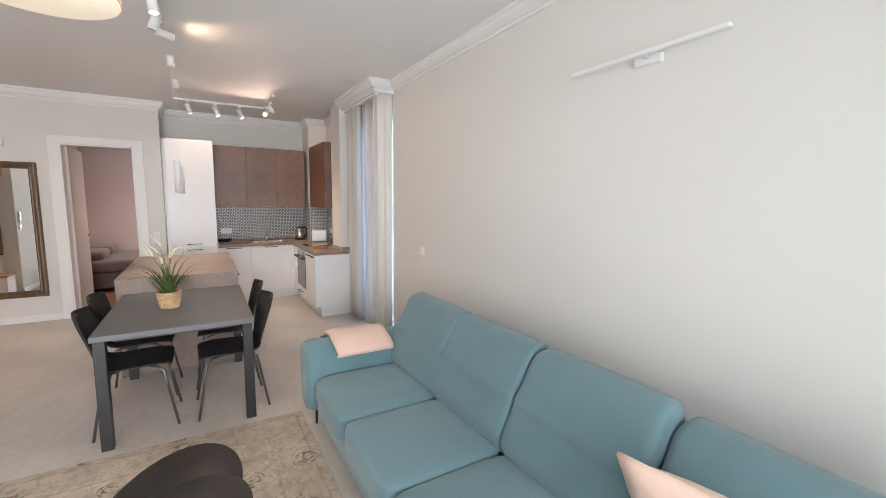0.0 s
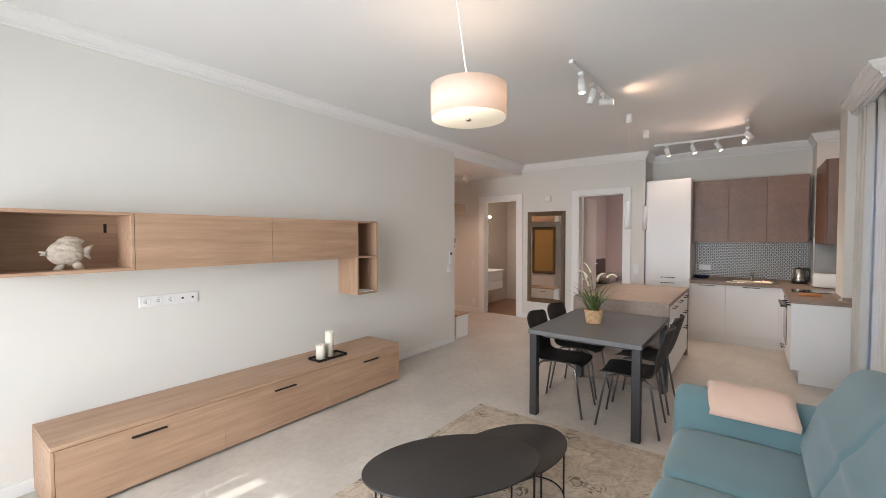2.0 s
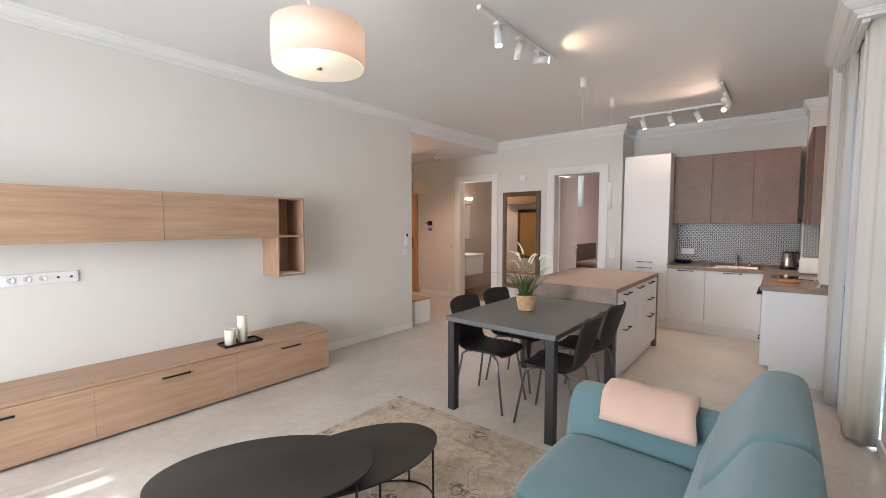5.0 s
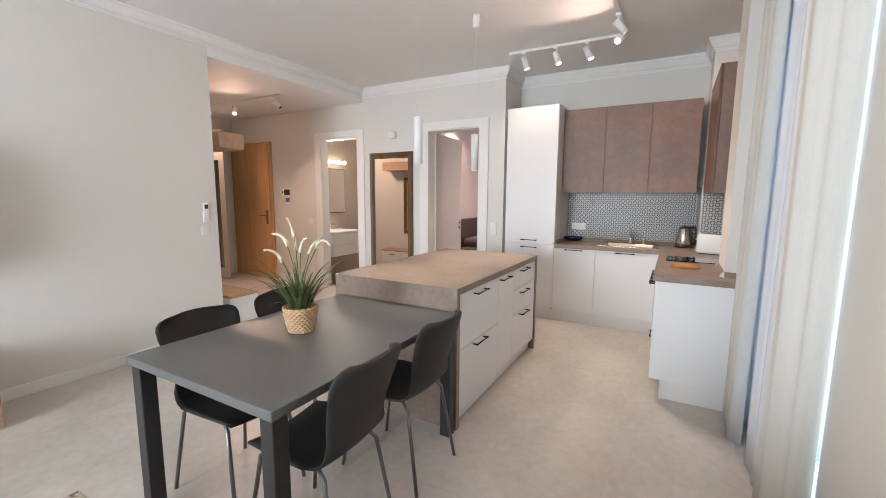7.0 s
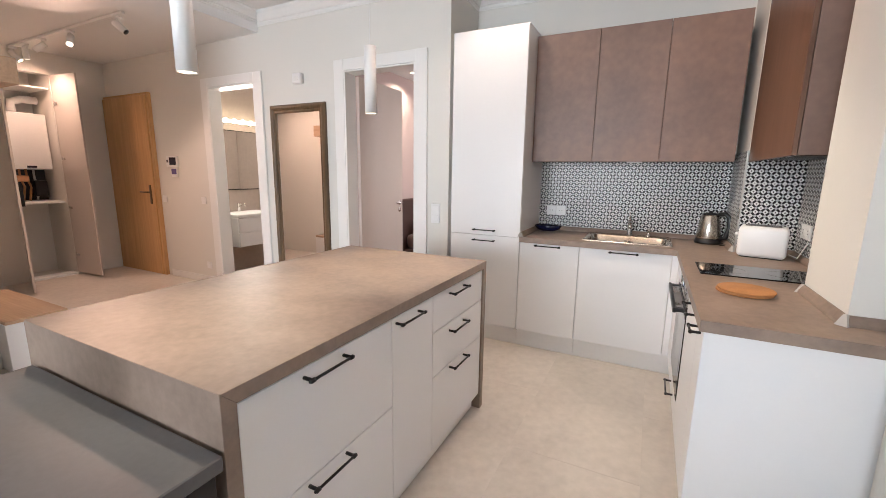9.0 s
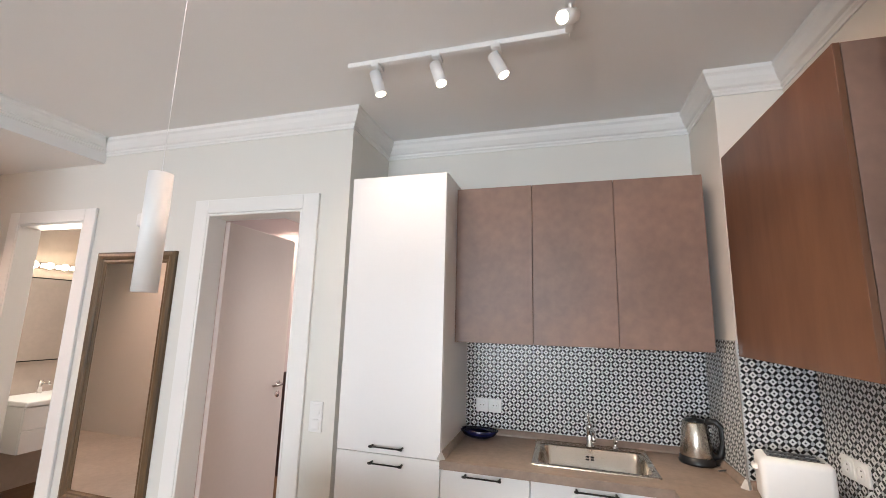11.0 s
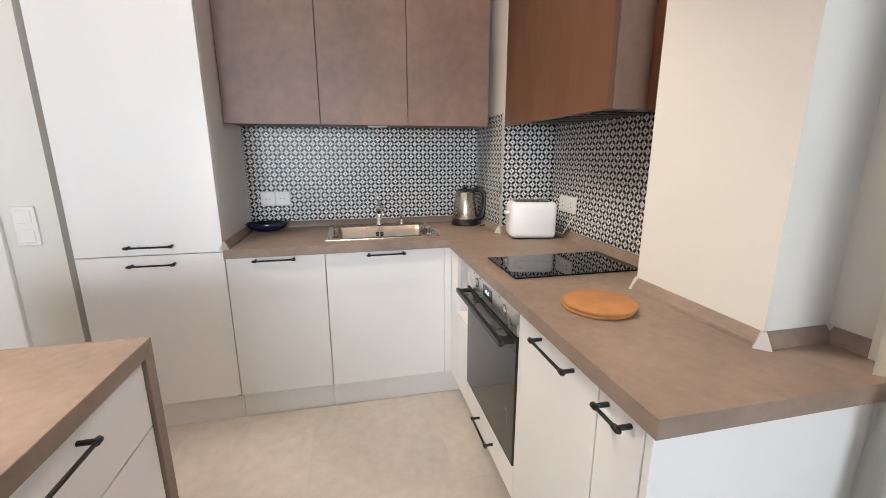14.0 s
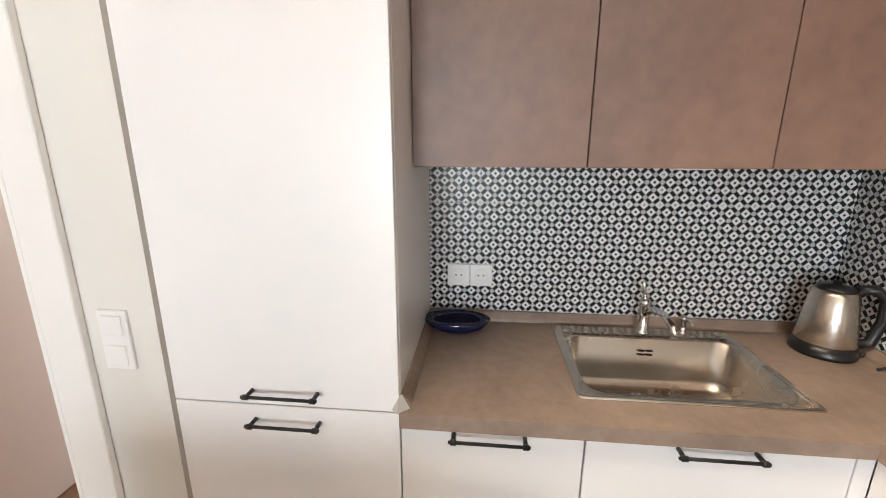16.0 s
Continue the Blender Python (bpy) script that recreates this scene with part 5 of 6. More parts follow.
turned("base", 0.955, 7.415, [(0, CT + 0.005), (0.026, CT + 0.005), (0.024, CT + 0.012), (0.019, CT + 0.018), (0.018, CT + 0.10), (0.02, CT + 0.115), (0.014, CT + 0.128), (0, CT + 0.13)], CHROME, tap, seg=24)
tube("spout", [(0.955, 7.41, CT + 0.075), (0.957, 7.35, CT + 0.115), (0.96, 7.28, CT + 0.125), (0.963, 7.22, CT + 0.11), (0.964, 7.205, CT + 0.085)], 0.011, CHROME, tap, seg=12)
tube("lever", [(0.955, 7.415, CT + 0.125), (0.95, 7.43, CT + 0.165), (0.948, 7.425, CT + 0.185)], 0.006, CHROME, tap, seg=10)
soap = thing("soap_dispenser", (1.09, 7.42, CT), "small chrome soap pump beside the tap", "soap dispenser")
turned("pump", 1.09, 7.42, [(0, CT + 0.005), (0.018, CT + 0.005), (0.016, CT + 0.012), (0.009, CT + 0.018), (0.009, CT + 0.05), (0.012, CT + 0.052), (0.012, CT + 0.066), (0, CT + 0.067)], CHROME, soap, seg=20)
tube("nozzle", [(1.09, 7.42, CT + 0.06), (1.093, 7.38, CT + 0.063), (1.094, 7.365, CT + 0.055)], 0.005, CHROME, soap)

# hob
hob = thing("induction_hob", (1.6, 6.34, CT), "black glass two-zone hob set in the worktop", "hob")
box("glass", 1.335, 1.845, 6.195, 6.493, CT + 0.0005, CT + 0.006, HOBGLASS, hob, 0.002)
for x in (1.47, 1.70):
    bm = bmesh.new()
    add_tube(bm, [(x + 0.075 * math.cos(2 * math.pi * i / 40), 6.345 + 0.075 * math.sin(2 * math.pi * i / 40), CT + 0.0062) for i in range(41)], 0.0006, 4)
    part("zone_mark", bm, CHLEG, hob, "", True)

# worktop things
mat_c = thing("cork_mat", (1.465, 5.90, CT), "round cork trivets stacked on the worktop", "trivet")
for i, (dx, z) in enumerate(((0.0, CT + 0.001), (0.004, CT + 0.0105))):
    turned("disc", 1.465 + dx, 5.90 - dx, [(0, z), (0.098, z), (0.1, z + 0.002), (0.1, z + 0.007), (0.097, z + 0.009), (0, z + 0.009)], CORK, mat_c, seg=48)
kx, ky = 1.475, 7.345
ket = thing("electric_kettle", (kx, ky, CT), "brushed steel electric kettle with black handle", "kettle")
turned("base", kx, ky, [(0, CT + 0.001), (0.083, CT + 0.001), (0.085, CT + 0.012), (0.080, CT + 0.020), (0.0785, CT + 0.036), (0, CT + 0.036)], DARKPL, ket, "black plastic base")
turned("body", kx, ky, [(0, CT + 0.037), (0.076, CT + 0.037), (0.0775, CT + 0.042), (0.068, CT + 0.12), (0.058, CT + 0.195), (0.052, CT + 0.205), (0, CT + 0.205)], SINKSTEEL, ket)
turned("lid", kx, ky, [(0, CT + 0.206), (0.05, CT + 0.206), (0.044, CT + 0.216), (0.012, CT + 0.220), (0.011, CT + 0.232), (0, CT + 0.233)], DARKPL, ket)
tube("handle", [(kx + 0.045, ky - 0.02, CT + 0.208), (kx + 0.085, ky - 0.03, CT + 0.215), (kx + 0.11, ky - 0.04, CT + 0.19), (kx + 0.115, ky - 0.04, CT + 0.12), (kx + 0.10, ky - 0.035, CT + 0.05), (kx + 0.07, ky - 0.025, CT + 0.04)], 0.016, DARKPL, ket, "black plastic handle", 10)
tube("cord", [(kx + 0.08, ky - 0.04, CT + 0.006), (kx + 0.12, ky - 0.03, CT + 0.02), (kx + 0.11, ky - 0.11, CT + 0.012), (kx + 0.06, ky - 0.12, CT + 0.006)], 0.004, DARKPL, ket)
toast = thing("toaster", (1.70, 6.88, CT), "white two-slot toaster on the worktop", "toaster")
bm = bmesh.new()
add_box(bm, -0.118, 0.118, -0.078, 0.078, 0.006, 0.188, 0.024, 4)
bmesh.ops.transform(bm, matrix=pose(1.70, 6.885, CT, 0, 0, -12), verts=bm.verts)
tb = part("body", bm, PLASTIC, toast, "", True)
def turned_box(n, r, material, par, bev=0.002):
    b = bmesh.new()
    add_box(b, *r, bev)
    bmesh.ops.transform(b, matrix=pose(1.70, 6.885, CT, 0, 0, -12), verts=b.verts)
    return part(n, b, material, par)


turned_box("foot_base", (-0.10, 0.10, -0.055, 0.055, 0.001, 0.014), DARKPL, toast)
turned_box("top_plate", (-0.09, 0.09, -0.05, 0.05, 0.1875, 0.191), STEEL, tb)
for dy in (-0.022, 0.022):
    turned_box("slot", (-0.08, 0.08, dy - 0.012, dy + 0.012, 0.1905, 0.1925), DARKPL, tb, 0)
turned_box("lever", (-0.137, -0.115, -0.02, 0.02, 0.125, 0.140), PLASTIC, tb)
turned_box("logo_bar", (0.05, 0.09, -0.0765, -0.0748, 0.032, 0.037), CHLEG, tb, 0)
tube("cord", [(1.83, 6.87, CT + 0.03), (1.86, 6.83, CT + 0.02), (1.875, 6.80, CT + 0.08), (1.885, 6.77, CT + 0.12)], 0.003, PLASTIC, toast)
dish = thing("glass_dish", (0.32, 7.38, CT), "shallow cobalt blue glass dish in the worktop corner", "dish")
turned("bowl", 0.32, 7.38, [(0, CT + 0.001), (0.06, CT + 0.001), (0.095, CT + 0.016), (0.118, CT + 0.046), (0.113, CT + 0.048), (0.09, CT + 0.022), (0.056, CT + 0.007), (0, CT + 0.007)],
       surface("cobalt_glaze", (0.006, 0.007, 0.04), 0.08, 0, 0.1), dish, seg=40, sx=1.0, sy=0.6)


def double_socket(cx, cz, y=None, x=None, cy=None, label="white double socket on the tiled wall"):
    t = thing("wall_socket", (cx if x is None else x, y if y is not None else cy, cz), label, "socket")
    for s in (-0.0405, 0.0405):
        if x is None:
            f = box("plate", cx + s - 0.0400, cx + s + 0.0400, y - 0.011, y, cz - 0.041, cz + 0.041, PLASTIC, t, 0.003)
            m = Matrix.Translation((cx + s, y - 0.0115, cz)) @ Matrix.Rotation(radians(90), 4, "X")
        else:
            f = box("plate", x - 0.011, x, cy + s - 0.0400, cy + s + 0.0400, cz - 0.041, cz + 0.041, PLASTIC, t, 0.003)
            m = Matrix.Translation((x - 0.0115, cy + s, cz)) @ Matrix.Rotation(radians(-90), 4, "Y")
        bm = bmesh.new()
        lathe(bm, 0, 0, [(0, -0.003), (0.019, -0.001), (0.020, 0.002), (0.024, 0.002), (0.024, -0.004)], 20)
        bmesh.ops.transform(bm, matrix=m, verts=bm.verts)
        part("socket", bm, PLASTIC, t, "", True)
        bm = bmesh.new()
        for dx in (-0.0095, 0.0095):
            lathe(bm, dx, 0, [(0, -0.001), (0.003, -0.001), (0.003, 0.0006), (0, 0.0006)], 8)
        bmesh.ops.transform(bm, matrix=m, verts=bm.verts)
        part("pin_hole", bm, DARKPL, t)
    return t


double_socket(0.36, 1.055, y=YK - 0.009)
double_socket(0, 1.055, x=1.891, cy=6.845)

# wall cabinets
UY = 7.15
for x0, x1 in ((0.2135, 0.6625), (0.6635, 1.1045), (1.1055, 1.545)):
    t = thing("wall_cabinet", ((x0 + x1) / 2, 7.3, 1.455), "brown stone-look kitchen wall cabinet, door shut", "wall cabinet", "kitchen wall cabinets")
    box("body", x0, x1, UY + 0.021, YK - 0.001, 1.462, 2.37, UPPER, t, 0)
    box("door", x0 + 0.001, x1 - 0.001, UY, UY + 0.019, 1.455, 2.375, UPPER, t, 0.0012)
ucl = thing("under_cabinet_light", (0.95, 7.3, 1.45), "small white light under the wall cabinet", "lamp")
box("casing", 0.90, 1.0, 7.20, 7.24, 1.449, 1.4615, PLASTIC, ucl, 0.002)
hoodc = thing("hood_cabinet", (1.75, 6.55, 1.45), "brown wall cabinet housing the extractor hood", "wall cabinet")
box("body", 1.621, 1.898, 6.162, 7.035, 1.470, 2.415, UPPER, hoodc, 0)
# door and filler carry the spot's warm light in their colour
box("door", 1.60, 1.619, 6.140, 7.035, 1.450, 2.415, HOODWARM, hoodc, 0.0012, "brown door, vertical grain, warm spot light put into its colour")
box("side_panel", 1.621, 1.745, 6.141, 6.160, 1.450, 2.415, UPPER, hoodc, 0.001)
box("filler", 1.746, 1.765, 6.035, 6.160, 1.450, 2.415, HOODWARM, hoodc, 0.001)
box("extractor", 1.63, 1.88, 6.20, 6.90, 1.455, 1.469, STEEL, hoodc, 0.003, "steel extractor underside")
for i in range(7):
    box("filter_slat", 1.66, 1.85, 6.26 + i * 0.085, 6.325 + i * 0.085, 1.4515, 1.4548, DARKPL, hoodc, 0.001)

# ---- back wall things ----
mir = thing("wall_mirror", (-2.06, YB, 1.16), "tall mirror in a dark bronze wooden frame", "mirror")
MX0, MX1, MZ0, MZ1 = -2.42, -1.70, 0.325, 1.995
bm = bmesh.new()
prof = [(0, 0), (0, 0.022), (0.012, 0.034), (0.03, 0.036), (0.045, 0.030), (0.055, 0.020), (0.068, 0.022), (0.075, 0.014), (0.08, 0.012), (0.08, 0)]
rings = []
for sx, sz in ((0, 0), (1, 0), (1, 1), (0, 1)):
    ring = []
    for o, h in prof:
        x = MX0 + o if sx == 0 else MX1 - o
        z = MZ0 + o if sz == 0 else MZ1 - o
        ring.append(bm.verts.new((x, YB - 0.001 - h, z)))
    rings.append(ring)
for i in range(4):
    a, b = rings[i], rings[(i + 1) % 4]
    for k in range(len(prof)):
        k2 = (k + 1) % len(prof)
        bm.faces.new((a[k], a[k2], b[k2], b[k]))
part("moulding", bm, GILT, mir, "dark bronze wooden moulding")
box("mirror_glass", MX0 + 0.078, MX1 - 0.078, YB - 0.011, YB - 0.002, MZ0 + 0.078, MZ1 - 0.078, MIRROR, mir, 0)
det = thing("wall_sensor", (-2.02, YB, 2.22), "small white sensor box on the wall", "sensor")
box("casing", -2.075, -1.965, YB - 0.05, YB, 2.175, 2.27, PLASTIC, det, 0.012, seg=3, smooth=True)
box("lens", -2.05, -1.99, YB - 0.054, YB - 0.049, 2.20, 2.235, WHITE, det, 0.002)
ic = thing("intercom", (-4.14, YB, 1.42), "white video intercom panel with dark screens", "intercom")
box("panel", -4.27, -4.05, YB - 0.025, YB, 1.385, 1.515, PLASTIC, ic, 0.006)
box("screen", -4.20, -4.07, YB - 0.028, YB - 0.024, 1.41, 1.50, SCREEN, ic, 0.001)
box("camera_knob", -4.255, -4.225, YB - 0.029, YB - 0.024, 1.44, 1.47, DARKPL, ic, 0.004)
box("thermostat", -4.19, -4.07, YB - 0.022, YB, 1.265, 1.38, PLASTIC, ic, 0.005)
box("thermostat_screen", -4.178, -4.082, YB - 0.0245, YB - 0.0215, 1.30, 1.365, surface("violet_screen", (0.16, 0.12, 0.28), 0.15), ic, 0.001)
# entrance door
ent = thing("entrance_door", (-4.97, YB, 0), "closed oak veneer entrance door with bronze lever handle", "door")
lf = box("leaf", -5.485, -4.52, YB - 0.06, YB - 0.002, 0.005, 2.245, OAKV, ent, 0.004)
bm = bmesh.new()
add_box(bm, -4.62, -4.575, YB - 0.068, YB - 0.060, 0.92, 1.16, 0.003)
add_tube(bm, [(-4.60, YB - 0.065, 1.07), (-4.60, YB - 0.11, 1.07), (-4.63, YB - 0.115, 1.07), (-4.73, YB - 0.115, 1.07)], 0.009, 8)
part("handle", bm, GILT, lf, "bronze lever handle on a long plate", True)
boxes("door_lining", [(-4.517, -4.485, YB - 0.045, YB - 0.001, 0, 2.275), (-5.485, -4.517, YB - 0.045, YB - 0.001, 2.249, 2.275)], OAKV, ent)

# ---- hall ----
bench = thing("hall_bench", (-3.1, 5.0, 0), "low white shoe bench with an oak top", "bench")
box("body", -3.6, -2.60, 4.852, 5.17, 0.0, 0.335, LACQ, bench, 0.003)
box("top", -3.6, -2.59, 4.852, 5.18, 0.337, 0.362, OAKX, bench, 0.003)
for a, b in ((-3.59, -3.1), (-3.095, -2.61)):
    d = box("drawer", a, b, 5.171, 5.188, 0.03, 0.33, LACQ, bench, 0.002)
    box("handle", (a + b) / 2 - 0.07, (a + b) / 2 + 0.07, 5.189, 5.205, 0.27, 0.28, BLACK, d)
hat = thing("hat_shelf", (-3.1, 4.98, 1.9), "oak boxed hat shelf fixed high on the hall wall", "shelf")
box("box_shelf", -3.6, -2.62, 4.852, 5.13, 1.88, 2.04, OAKX, hat, 0.003)
rack = thing("coat_board", (-2.98, 4.86, 1.25), "framed ochre board hanging over the hall bench", "wall board")
box("board", -3.22, -2.76, 4.853, 4.866, 0.72, 1.70, OCHRE, rack, 0)
for r in ((-3.28, -3.22, 0.66, 1.76), (-2.76, -2.70, 0.66, 1.76)):
    box("moulding", r[0], r[1], 4.853, 4.885, r[2], r[3], GILT, rack, 0.005)
for r in ((0.66, 0.72), (1.70, 1.76)):
    box("moulding", -3.22, -2.76, 4.853, 4.885, r[0], r[1], GILT, rack, 0.005)
# boiler cupboard
clo = thing("boiler_cupboard", (-5.5, 6.15, 0), "built-in cupboard with both pale doors standing open", "cupboard")
def leaf(p, q, z0, z1):
    p, q = Vector((*p, 0)), Vector((*q, 0))
    d = (q - p).normalized()
    nrm = Vector((-d.y, d.x, 0)) * 0.009
    bm = bmesh.new()
    vs = [bm.verts.new(w + Vector((0, 0, z))) for z in (z0, z1) for w in (p - nrm, q - nrm, q + nrm, p + nrm)]
    for f in ((0, 1, 2, 3), (7, 6, 5, 4), (0, 4, 5, 1), (1, 5, 6, 2), (2, 6, 7, 3), (3, 7, 4, 0)):
        bm.faces.new([vs[i] for i in f])
    return part("door", bm, DOORW, clo)
DOORW = surface("pale_cupboard_door", (0.56, 0.51, 0.47), 0.45, 0, 0.02)
dl = leaf((-5.49, 5.925), (-4.74, 5.70), 0.03, 2.44)
dr2 = leaf((-5.49, 6.39), (-4.99, 6.43), 0.03, 2.44)
box("handle", -4.80, -4.79, 5.725, 5.755, 0.95, 1.12, BLACK, dl)
for z in (0.25, 0.85, 1.45, 2.1):
    box("hinge", -5.46, -5.40, 6.37, 6.385, z, z + 0.03, STEEL, dr2, 0.002)
box("shelf", -6.04, -5.53, 5.94, 6.37, 0.92, 0.945, WHITE, clo)
box("shelf", -6.04, -5.53, 5.94, 6.37, 2.28, 2.30, WHITE, clo)
box("threshold", -5.62, -5.46, 5.94, 6.37, 0.0, 0.03, WHITE, clo)
boil = thing("wall_boiler", (-5.85, 6.14, 1.65), "white wall-hung gas boiler with pipes below", "boiler")
box("casing", -6.048, -5.70, 5.965, 6.365, 1.335, 2.0, PLASTIC, boil, 0.012, seg=3, smooth=True)
box("panel", -5.704, -5.697, 5.98, 6.35, 1.345, 1.385, WHITE, boil, 0.002)
box("display", -5.699, -5.694, 6.12, 6.21, 1.352, 1.378, SCREEN, boil, 0.001)
for y, m in ((6.02, YELLOW), (6.09, COPPER), (6.15, COPPER), (6.22, STEEL)):
    tube("pipe", [(-5.85, y, 1.35), (-5.85, y, 1.22), (-5.83, y + 0.02, 1.12), (-5.85, y, 0.95)], 0.012, m, boil)
# added dark panel gives the recess behind the pipes its shade
box("pipe_cover", -6.045, -5.95, 5.965, 6.365, 0.95, 1.33, DARKPL, boil, 0.004, "dark panel added for the shade of the recess behind the pipes")
box("pump", -5.90, -5.80, 6.20, 6.33, 1.00, 1.20, BLACK, boil, 0.02, seg=2)
box("valve", -5.87, -5.80, 6.04, 6.16, 1.18, 1.26, COPPER, boil, 0.01)
tube("flue", [(-5.88, 6.12, 2.02), (-5.88, 6.12, 2.13), (-5.87, 6.22, 2.17), (-5.86, 6.36, 2.17)], 0.045, PLASTIC, boil, seg=14)

# ---- bathroom ----
van = thing("vanity_unit", (-3.68, 7.55, 0.4), "white wall-hung vanity with two drawers and a basin", "vanity")
box("body", -3.898, -3.47, 7.25, 7.86, 0.40, 0.77, LACQ, van, 0.004)
for z0, z1 in ((0.405, 0.58), (0.59, 0.765)):
    box("drawer", -3.469, -3.45, 7.252, 7.858, z0, z1, LACQ, van, 0.003)
box("basin", -3.898, -3.43, 7.24, 7.87, 0.772, 0.815, PLASTIC, van, 0.012, seg=2)
btap = thing("basin_tap", (-3.83, 7.55, 0.815), "chrome basin mixer tap", "tap")
tube("body", [(-3.83, 7.55, 0.816), (-3.83, 7.55, 0.93)], 0.018, CHROME, btap, seg=12)
tube("spout", [(-3.83, 7.55, 0.90), (-3.72, 7.55, 0.92), (-3.70, 7.55, 0.90)], 0.011, CHROME, btap)
bmi = thing("bathroom_mirror", (-3.9, 7.55, 1.5), "rectangular bathroom mirror with a thin dark edge", "mirror")
box("edge", -3.899, -3.882, 7.27, 8.00, 1.10, 1.87, BLACK, bmi, 0.002)
box("mirror_glass", -3.8815, -3.879, 7.28, 7.99, 1.11, 1.86, MIRROR, bmi, 0)
vl = thing("vanity_light", (-3.88, 7.55, 1.98), "chrome bar with a row of round lit bulbs", "wall lamp")
box("bar", -3.898, -3.86, 7.27, 8.00, 1.955, 2.005, CHROME, vl, 0.004)
for i in range(6):
    bm = bmesh.new()
    bmesh.ops.create_uvsphere(bm, u_segments=16, v_segments=10, radius=0.032)
    bmesh.ops.translate(bm, verts=bm.verts, vec=(-3.825, 7.33 + i * 0.122, 1.98))
    part("bulb", bm, BULB, vl, "lit round bulb", True)
lamp("vanity_bulbs", "AREA", look((-3.78, 7.55, 1.98), (-3.0, 7.55, 1.6)), 12, (1.0, 0.82, 0.68), size=(0.55, 0.06))

# ---- bedroom ----
bd = thing("bedroom_door", (-1.44, 7.08, 0), "pale beige flush door opened flat into the bedroom", "door")
lf = box("leaf", -1.465, -1.425, 7.085, 7.83, 0.01, 2.22, DOORLEAF, bd, 0.003)
bm = bmesh.new()
add_tube(bm, [(-1.425, 7.76, 1.03), (-1.38, 7.76, 1.03), (-1.375, 7.73, 1.03), (-1.375, 7.64, 1.03)], 0.009, 8)
add_tube(bm, [(-1.426, 7.76, 1.03), (-1.418, 7.76, 1.03)], 0.025, 16)
add_tube(bm, [(-1.426, 7.76, 0.95), (-1.418, 7.76, 0.95)], 0.025, 16)
part("handle", bm, CHROME, lf, "chrome lever handle", True)
bed = thing("bed", (-1.0, 9.3, 0), "dark framed bed with a taupe cover and pillows", "bed")
box("headboard", -1.99, -1.91, 8.55, 10.25, 0.0, 1.0, BEDWOOD, bed, 0.02, seg=2)
box("bed_base", -1.90, 0.15, 8.6, 10.2, 0.06, 0.32, BEDWOOD, bed, 0.02, seg=2)
box("mattress", -1.88, 0.12, 8.63, 10.17, 0.33, 0.52, BEDDING, bed, 0.05, seg=3, smooth=True)
for y in (8.75, 9.5):
    box("pillow", -1.85, -1.42, y, y + 0.6, 0.53, 0.68, BEDDING, bed, 0.06, seg=3, smooth=True)
for x, y in ((-1.75, 8.6), (-0.7, 8.7)):
    t = thing("downlight", (x, y, 2.6), "small round recessed downlight, lit", "ceiling light", "bedroom downlights")
    turned("trim_ring", x, y, [(0.03, 2.597), (0.045, 2.595), (0.045, 2.5995), (0.03, 2.5995)], PLASTIC, t, seg=24)
    turned("lens", x, y, [(0, 2.597), (0.03, 2.597), (0.03, 2.599), (0, 2.599)], BULB, t, "lit lens", seg=20)
    lamp("downlight_bulb", "SPOT", look((x, y, 2.59), (x, y, 0)), 32, WARM, cone=140)

# ---- pieces: wall tiles and floor tiles ----
def tile_mesh(name, sx, sy, sz, material, bev=0.0015):
    bm = bmesh.new()
    add_box(bm, -sx / 2, sx / 2, -sy / 2, sy / 2, -sz / 2, sz / 2, bev)
    me = bpy.data.meshes.new(name)
    bm.to_mesh(me)
    bm.free()
    me.materials.append(material)
    return me


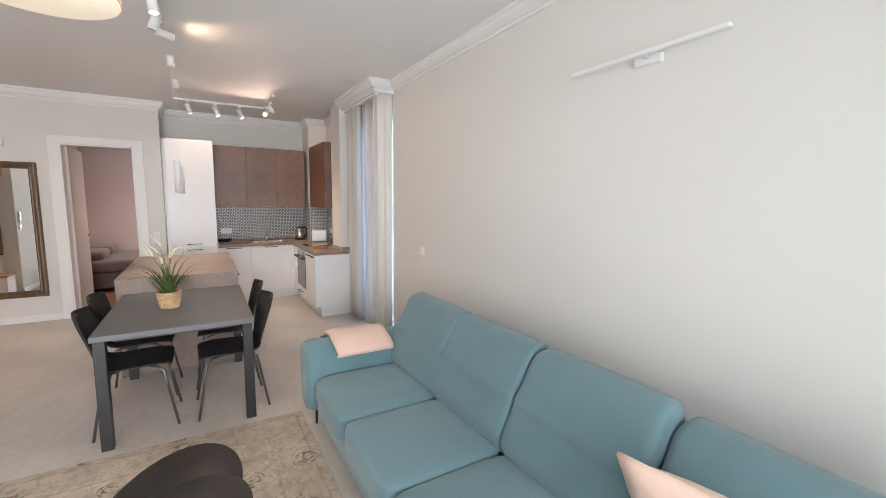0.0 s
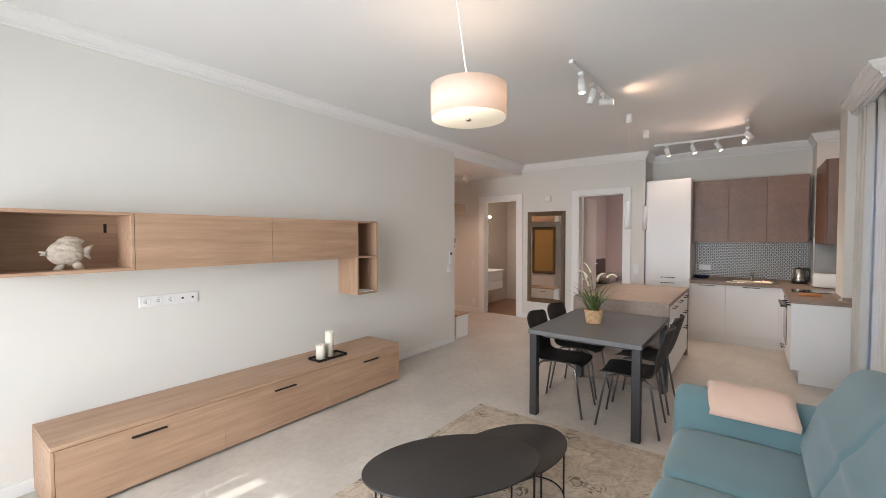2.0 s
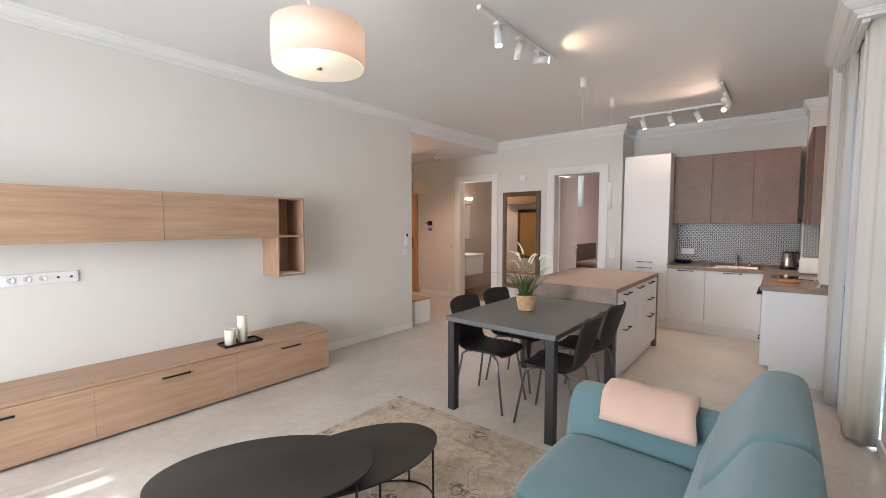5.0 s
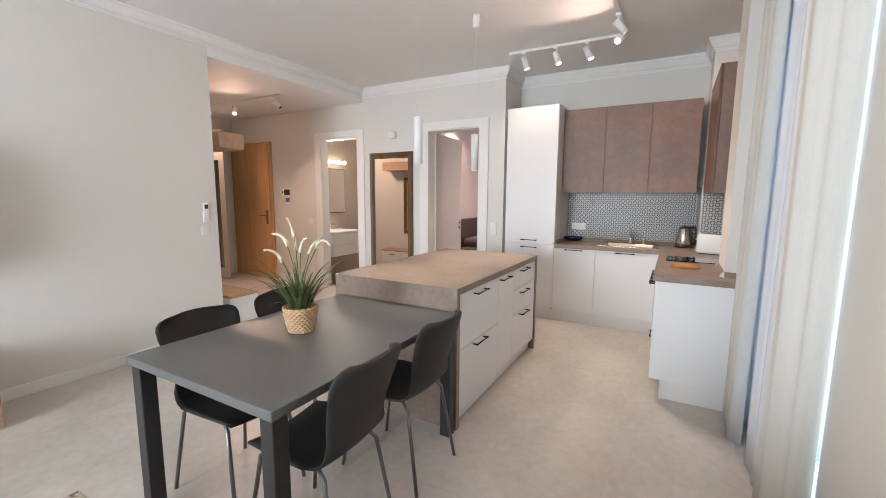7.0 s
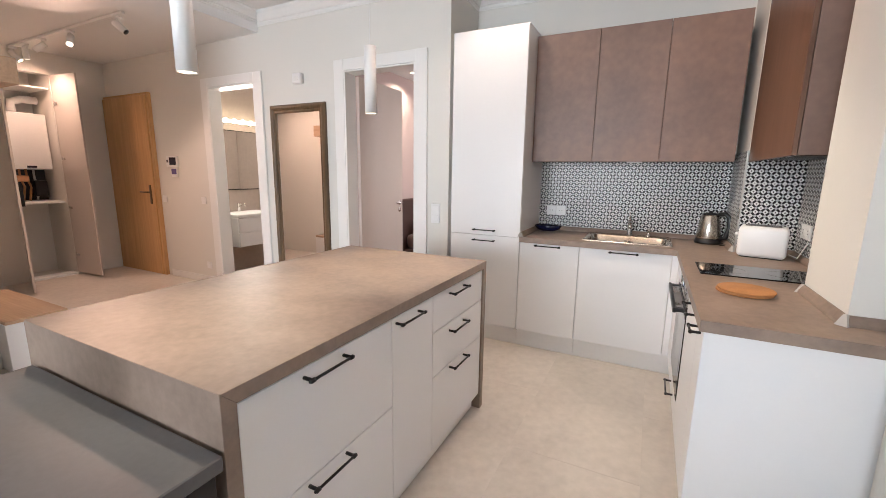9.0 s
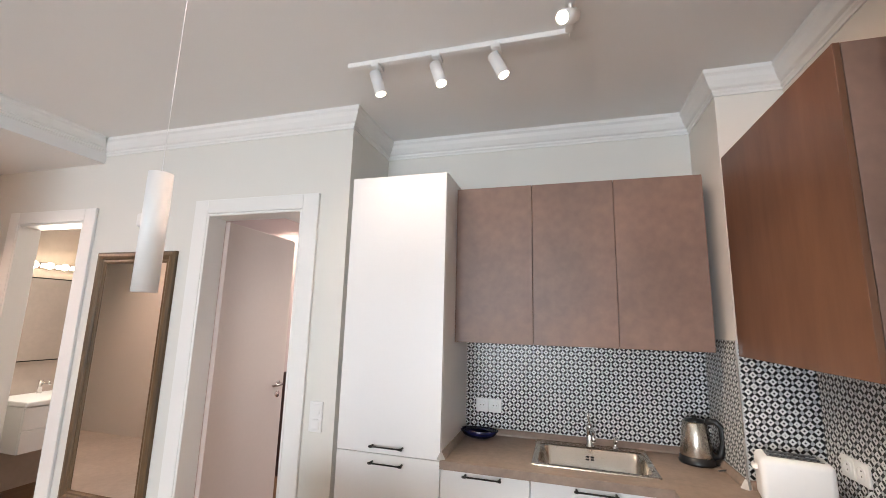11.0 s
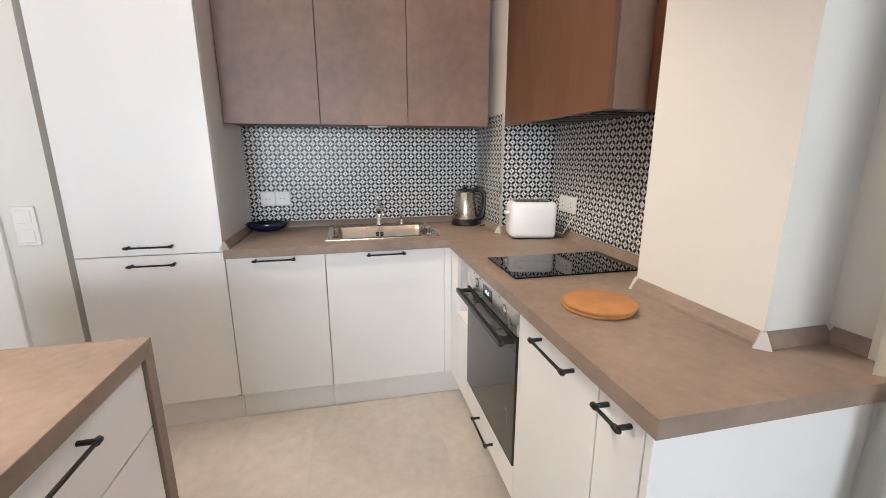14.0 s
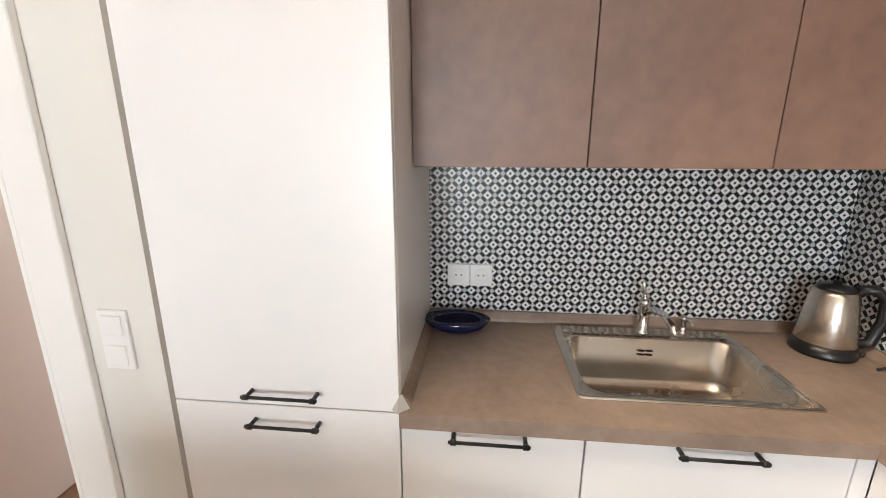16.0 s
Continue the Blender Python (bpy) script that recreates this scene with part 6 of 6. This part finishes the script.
splash = thing("backsplash", (1.0, YK, CT), "black and white patterned tile backsplash with pale joints", "backsplash", "", S)
JOINT = surface("pale_grout", (0.62, 0.62, 0.60), 0.85)
boxes("joint_bed", [(0.213, 1.594, YK - 0.006, YK - 0.001, CT + 0.002, 1.52), (1.594, 1.599, 7.046, YK - 0.007, CT + 0.002, 1.52), (1.594, 1.894, 7.044, 7.049, CT + 0.002, 1.52), (1.894, 1.899, 6.031, 7.043, CT + 0.002, 1.448)], JOINT, splash)
box("corner_strip", 1.588, 1.594, 7.036, 7.044, CT + 0.03, 1.52, STEEL, splash, 0.001)
txz, tyz = tile_mesh("tile", 0.197, 0.004, 0.197, TILE_XZ), tile_mesh("tile", 0.004, 0.197, 0.197, TILE_YZ)
txz_h, tyz_h = tile_mesh("tile_cut", 0.092, 0.004, 0.197, TILE_XZ), tile_mesh("tile_cut", 0.004, 0.045, 0.197, TILE_YZ)


def lay(me, x, y, z):
    o = new("tile", me)
    o.parent = splash
    o.location = Vector((x, y, z)) - OFF[splash]


for r in range(3):
    z = CT + 0.034 + 0.1 + 0.2 * r
    for c in range(7):
        lay(txz, 0.213 + 0.0985 + 0.2 * c - 0.02, YK - 0.008, z)
    for c in range(2):
        lay(tyz, 1.592, 7.151 + 0.2 * c, z)
    lay(tyz_h, 1.592, 7.476, z)
    lay(txz, 1.699, 7.042, z)
    lay(txz_h, 1.846, 7.042, z)
    for c in range(5):
        lay(tyz, 1.892, 6.945 - 0.2 * c, z)

ft = tile_mesh("floor_tile", 0.5986, 1.1986, 0.012, FLOORTILE, 0.0003)
X_JOINT, Y_JOINT = 1.16, 0.30
for i in range(-13, 2):
    for j in range(-2, 6):
        cx, cy = X_JOINT + 0.3 + 0.6 * i, Y_JOINT + 0.6 + 1.2 * j + (0.0 if i % 2 == 0 else 0.6)
        if cy - 0.6 > 7.0 or cx > 2.2:
            continue
        if cx < XT - 0.4 and cy < 4.2:
            continue
        o = new("tile", ft)
        o.parent = floor
        o.location = (cx, cy, -0.006)
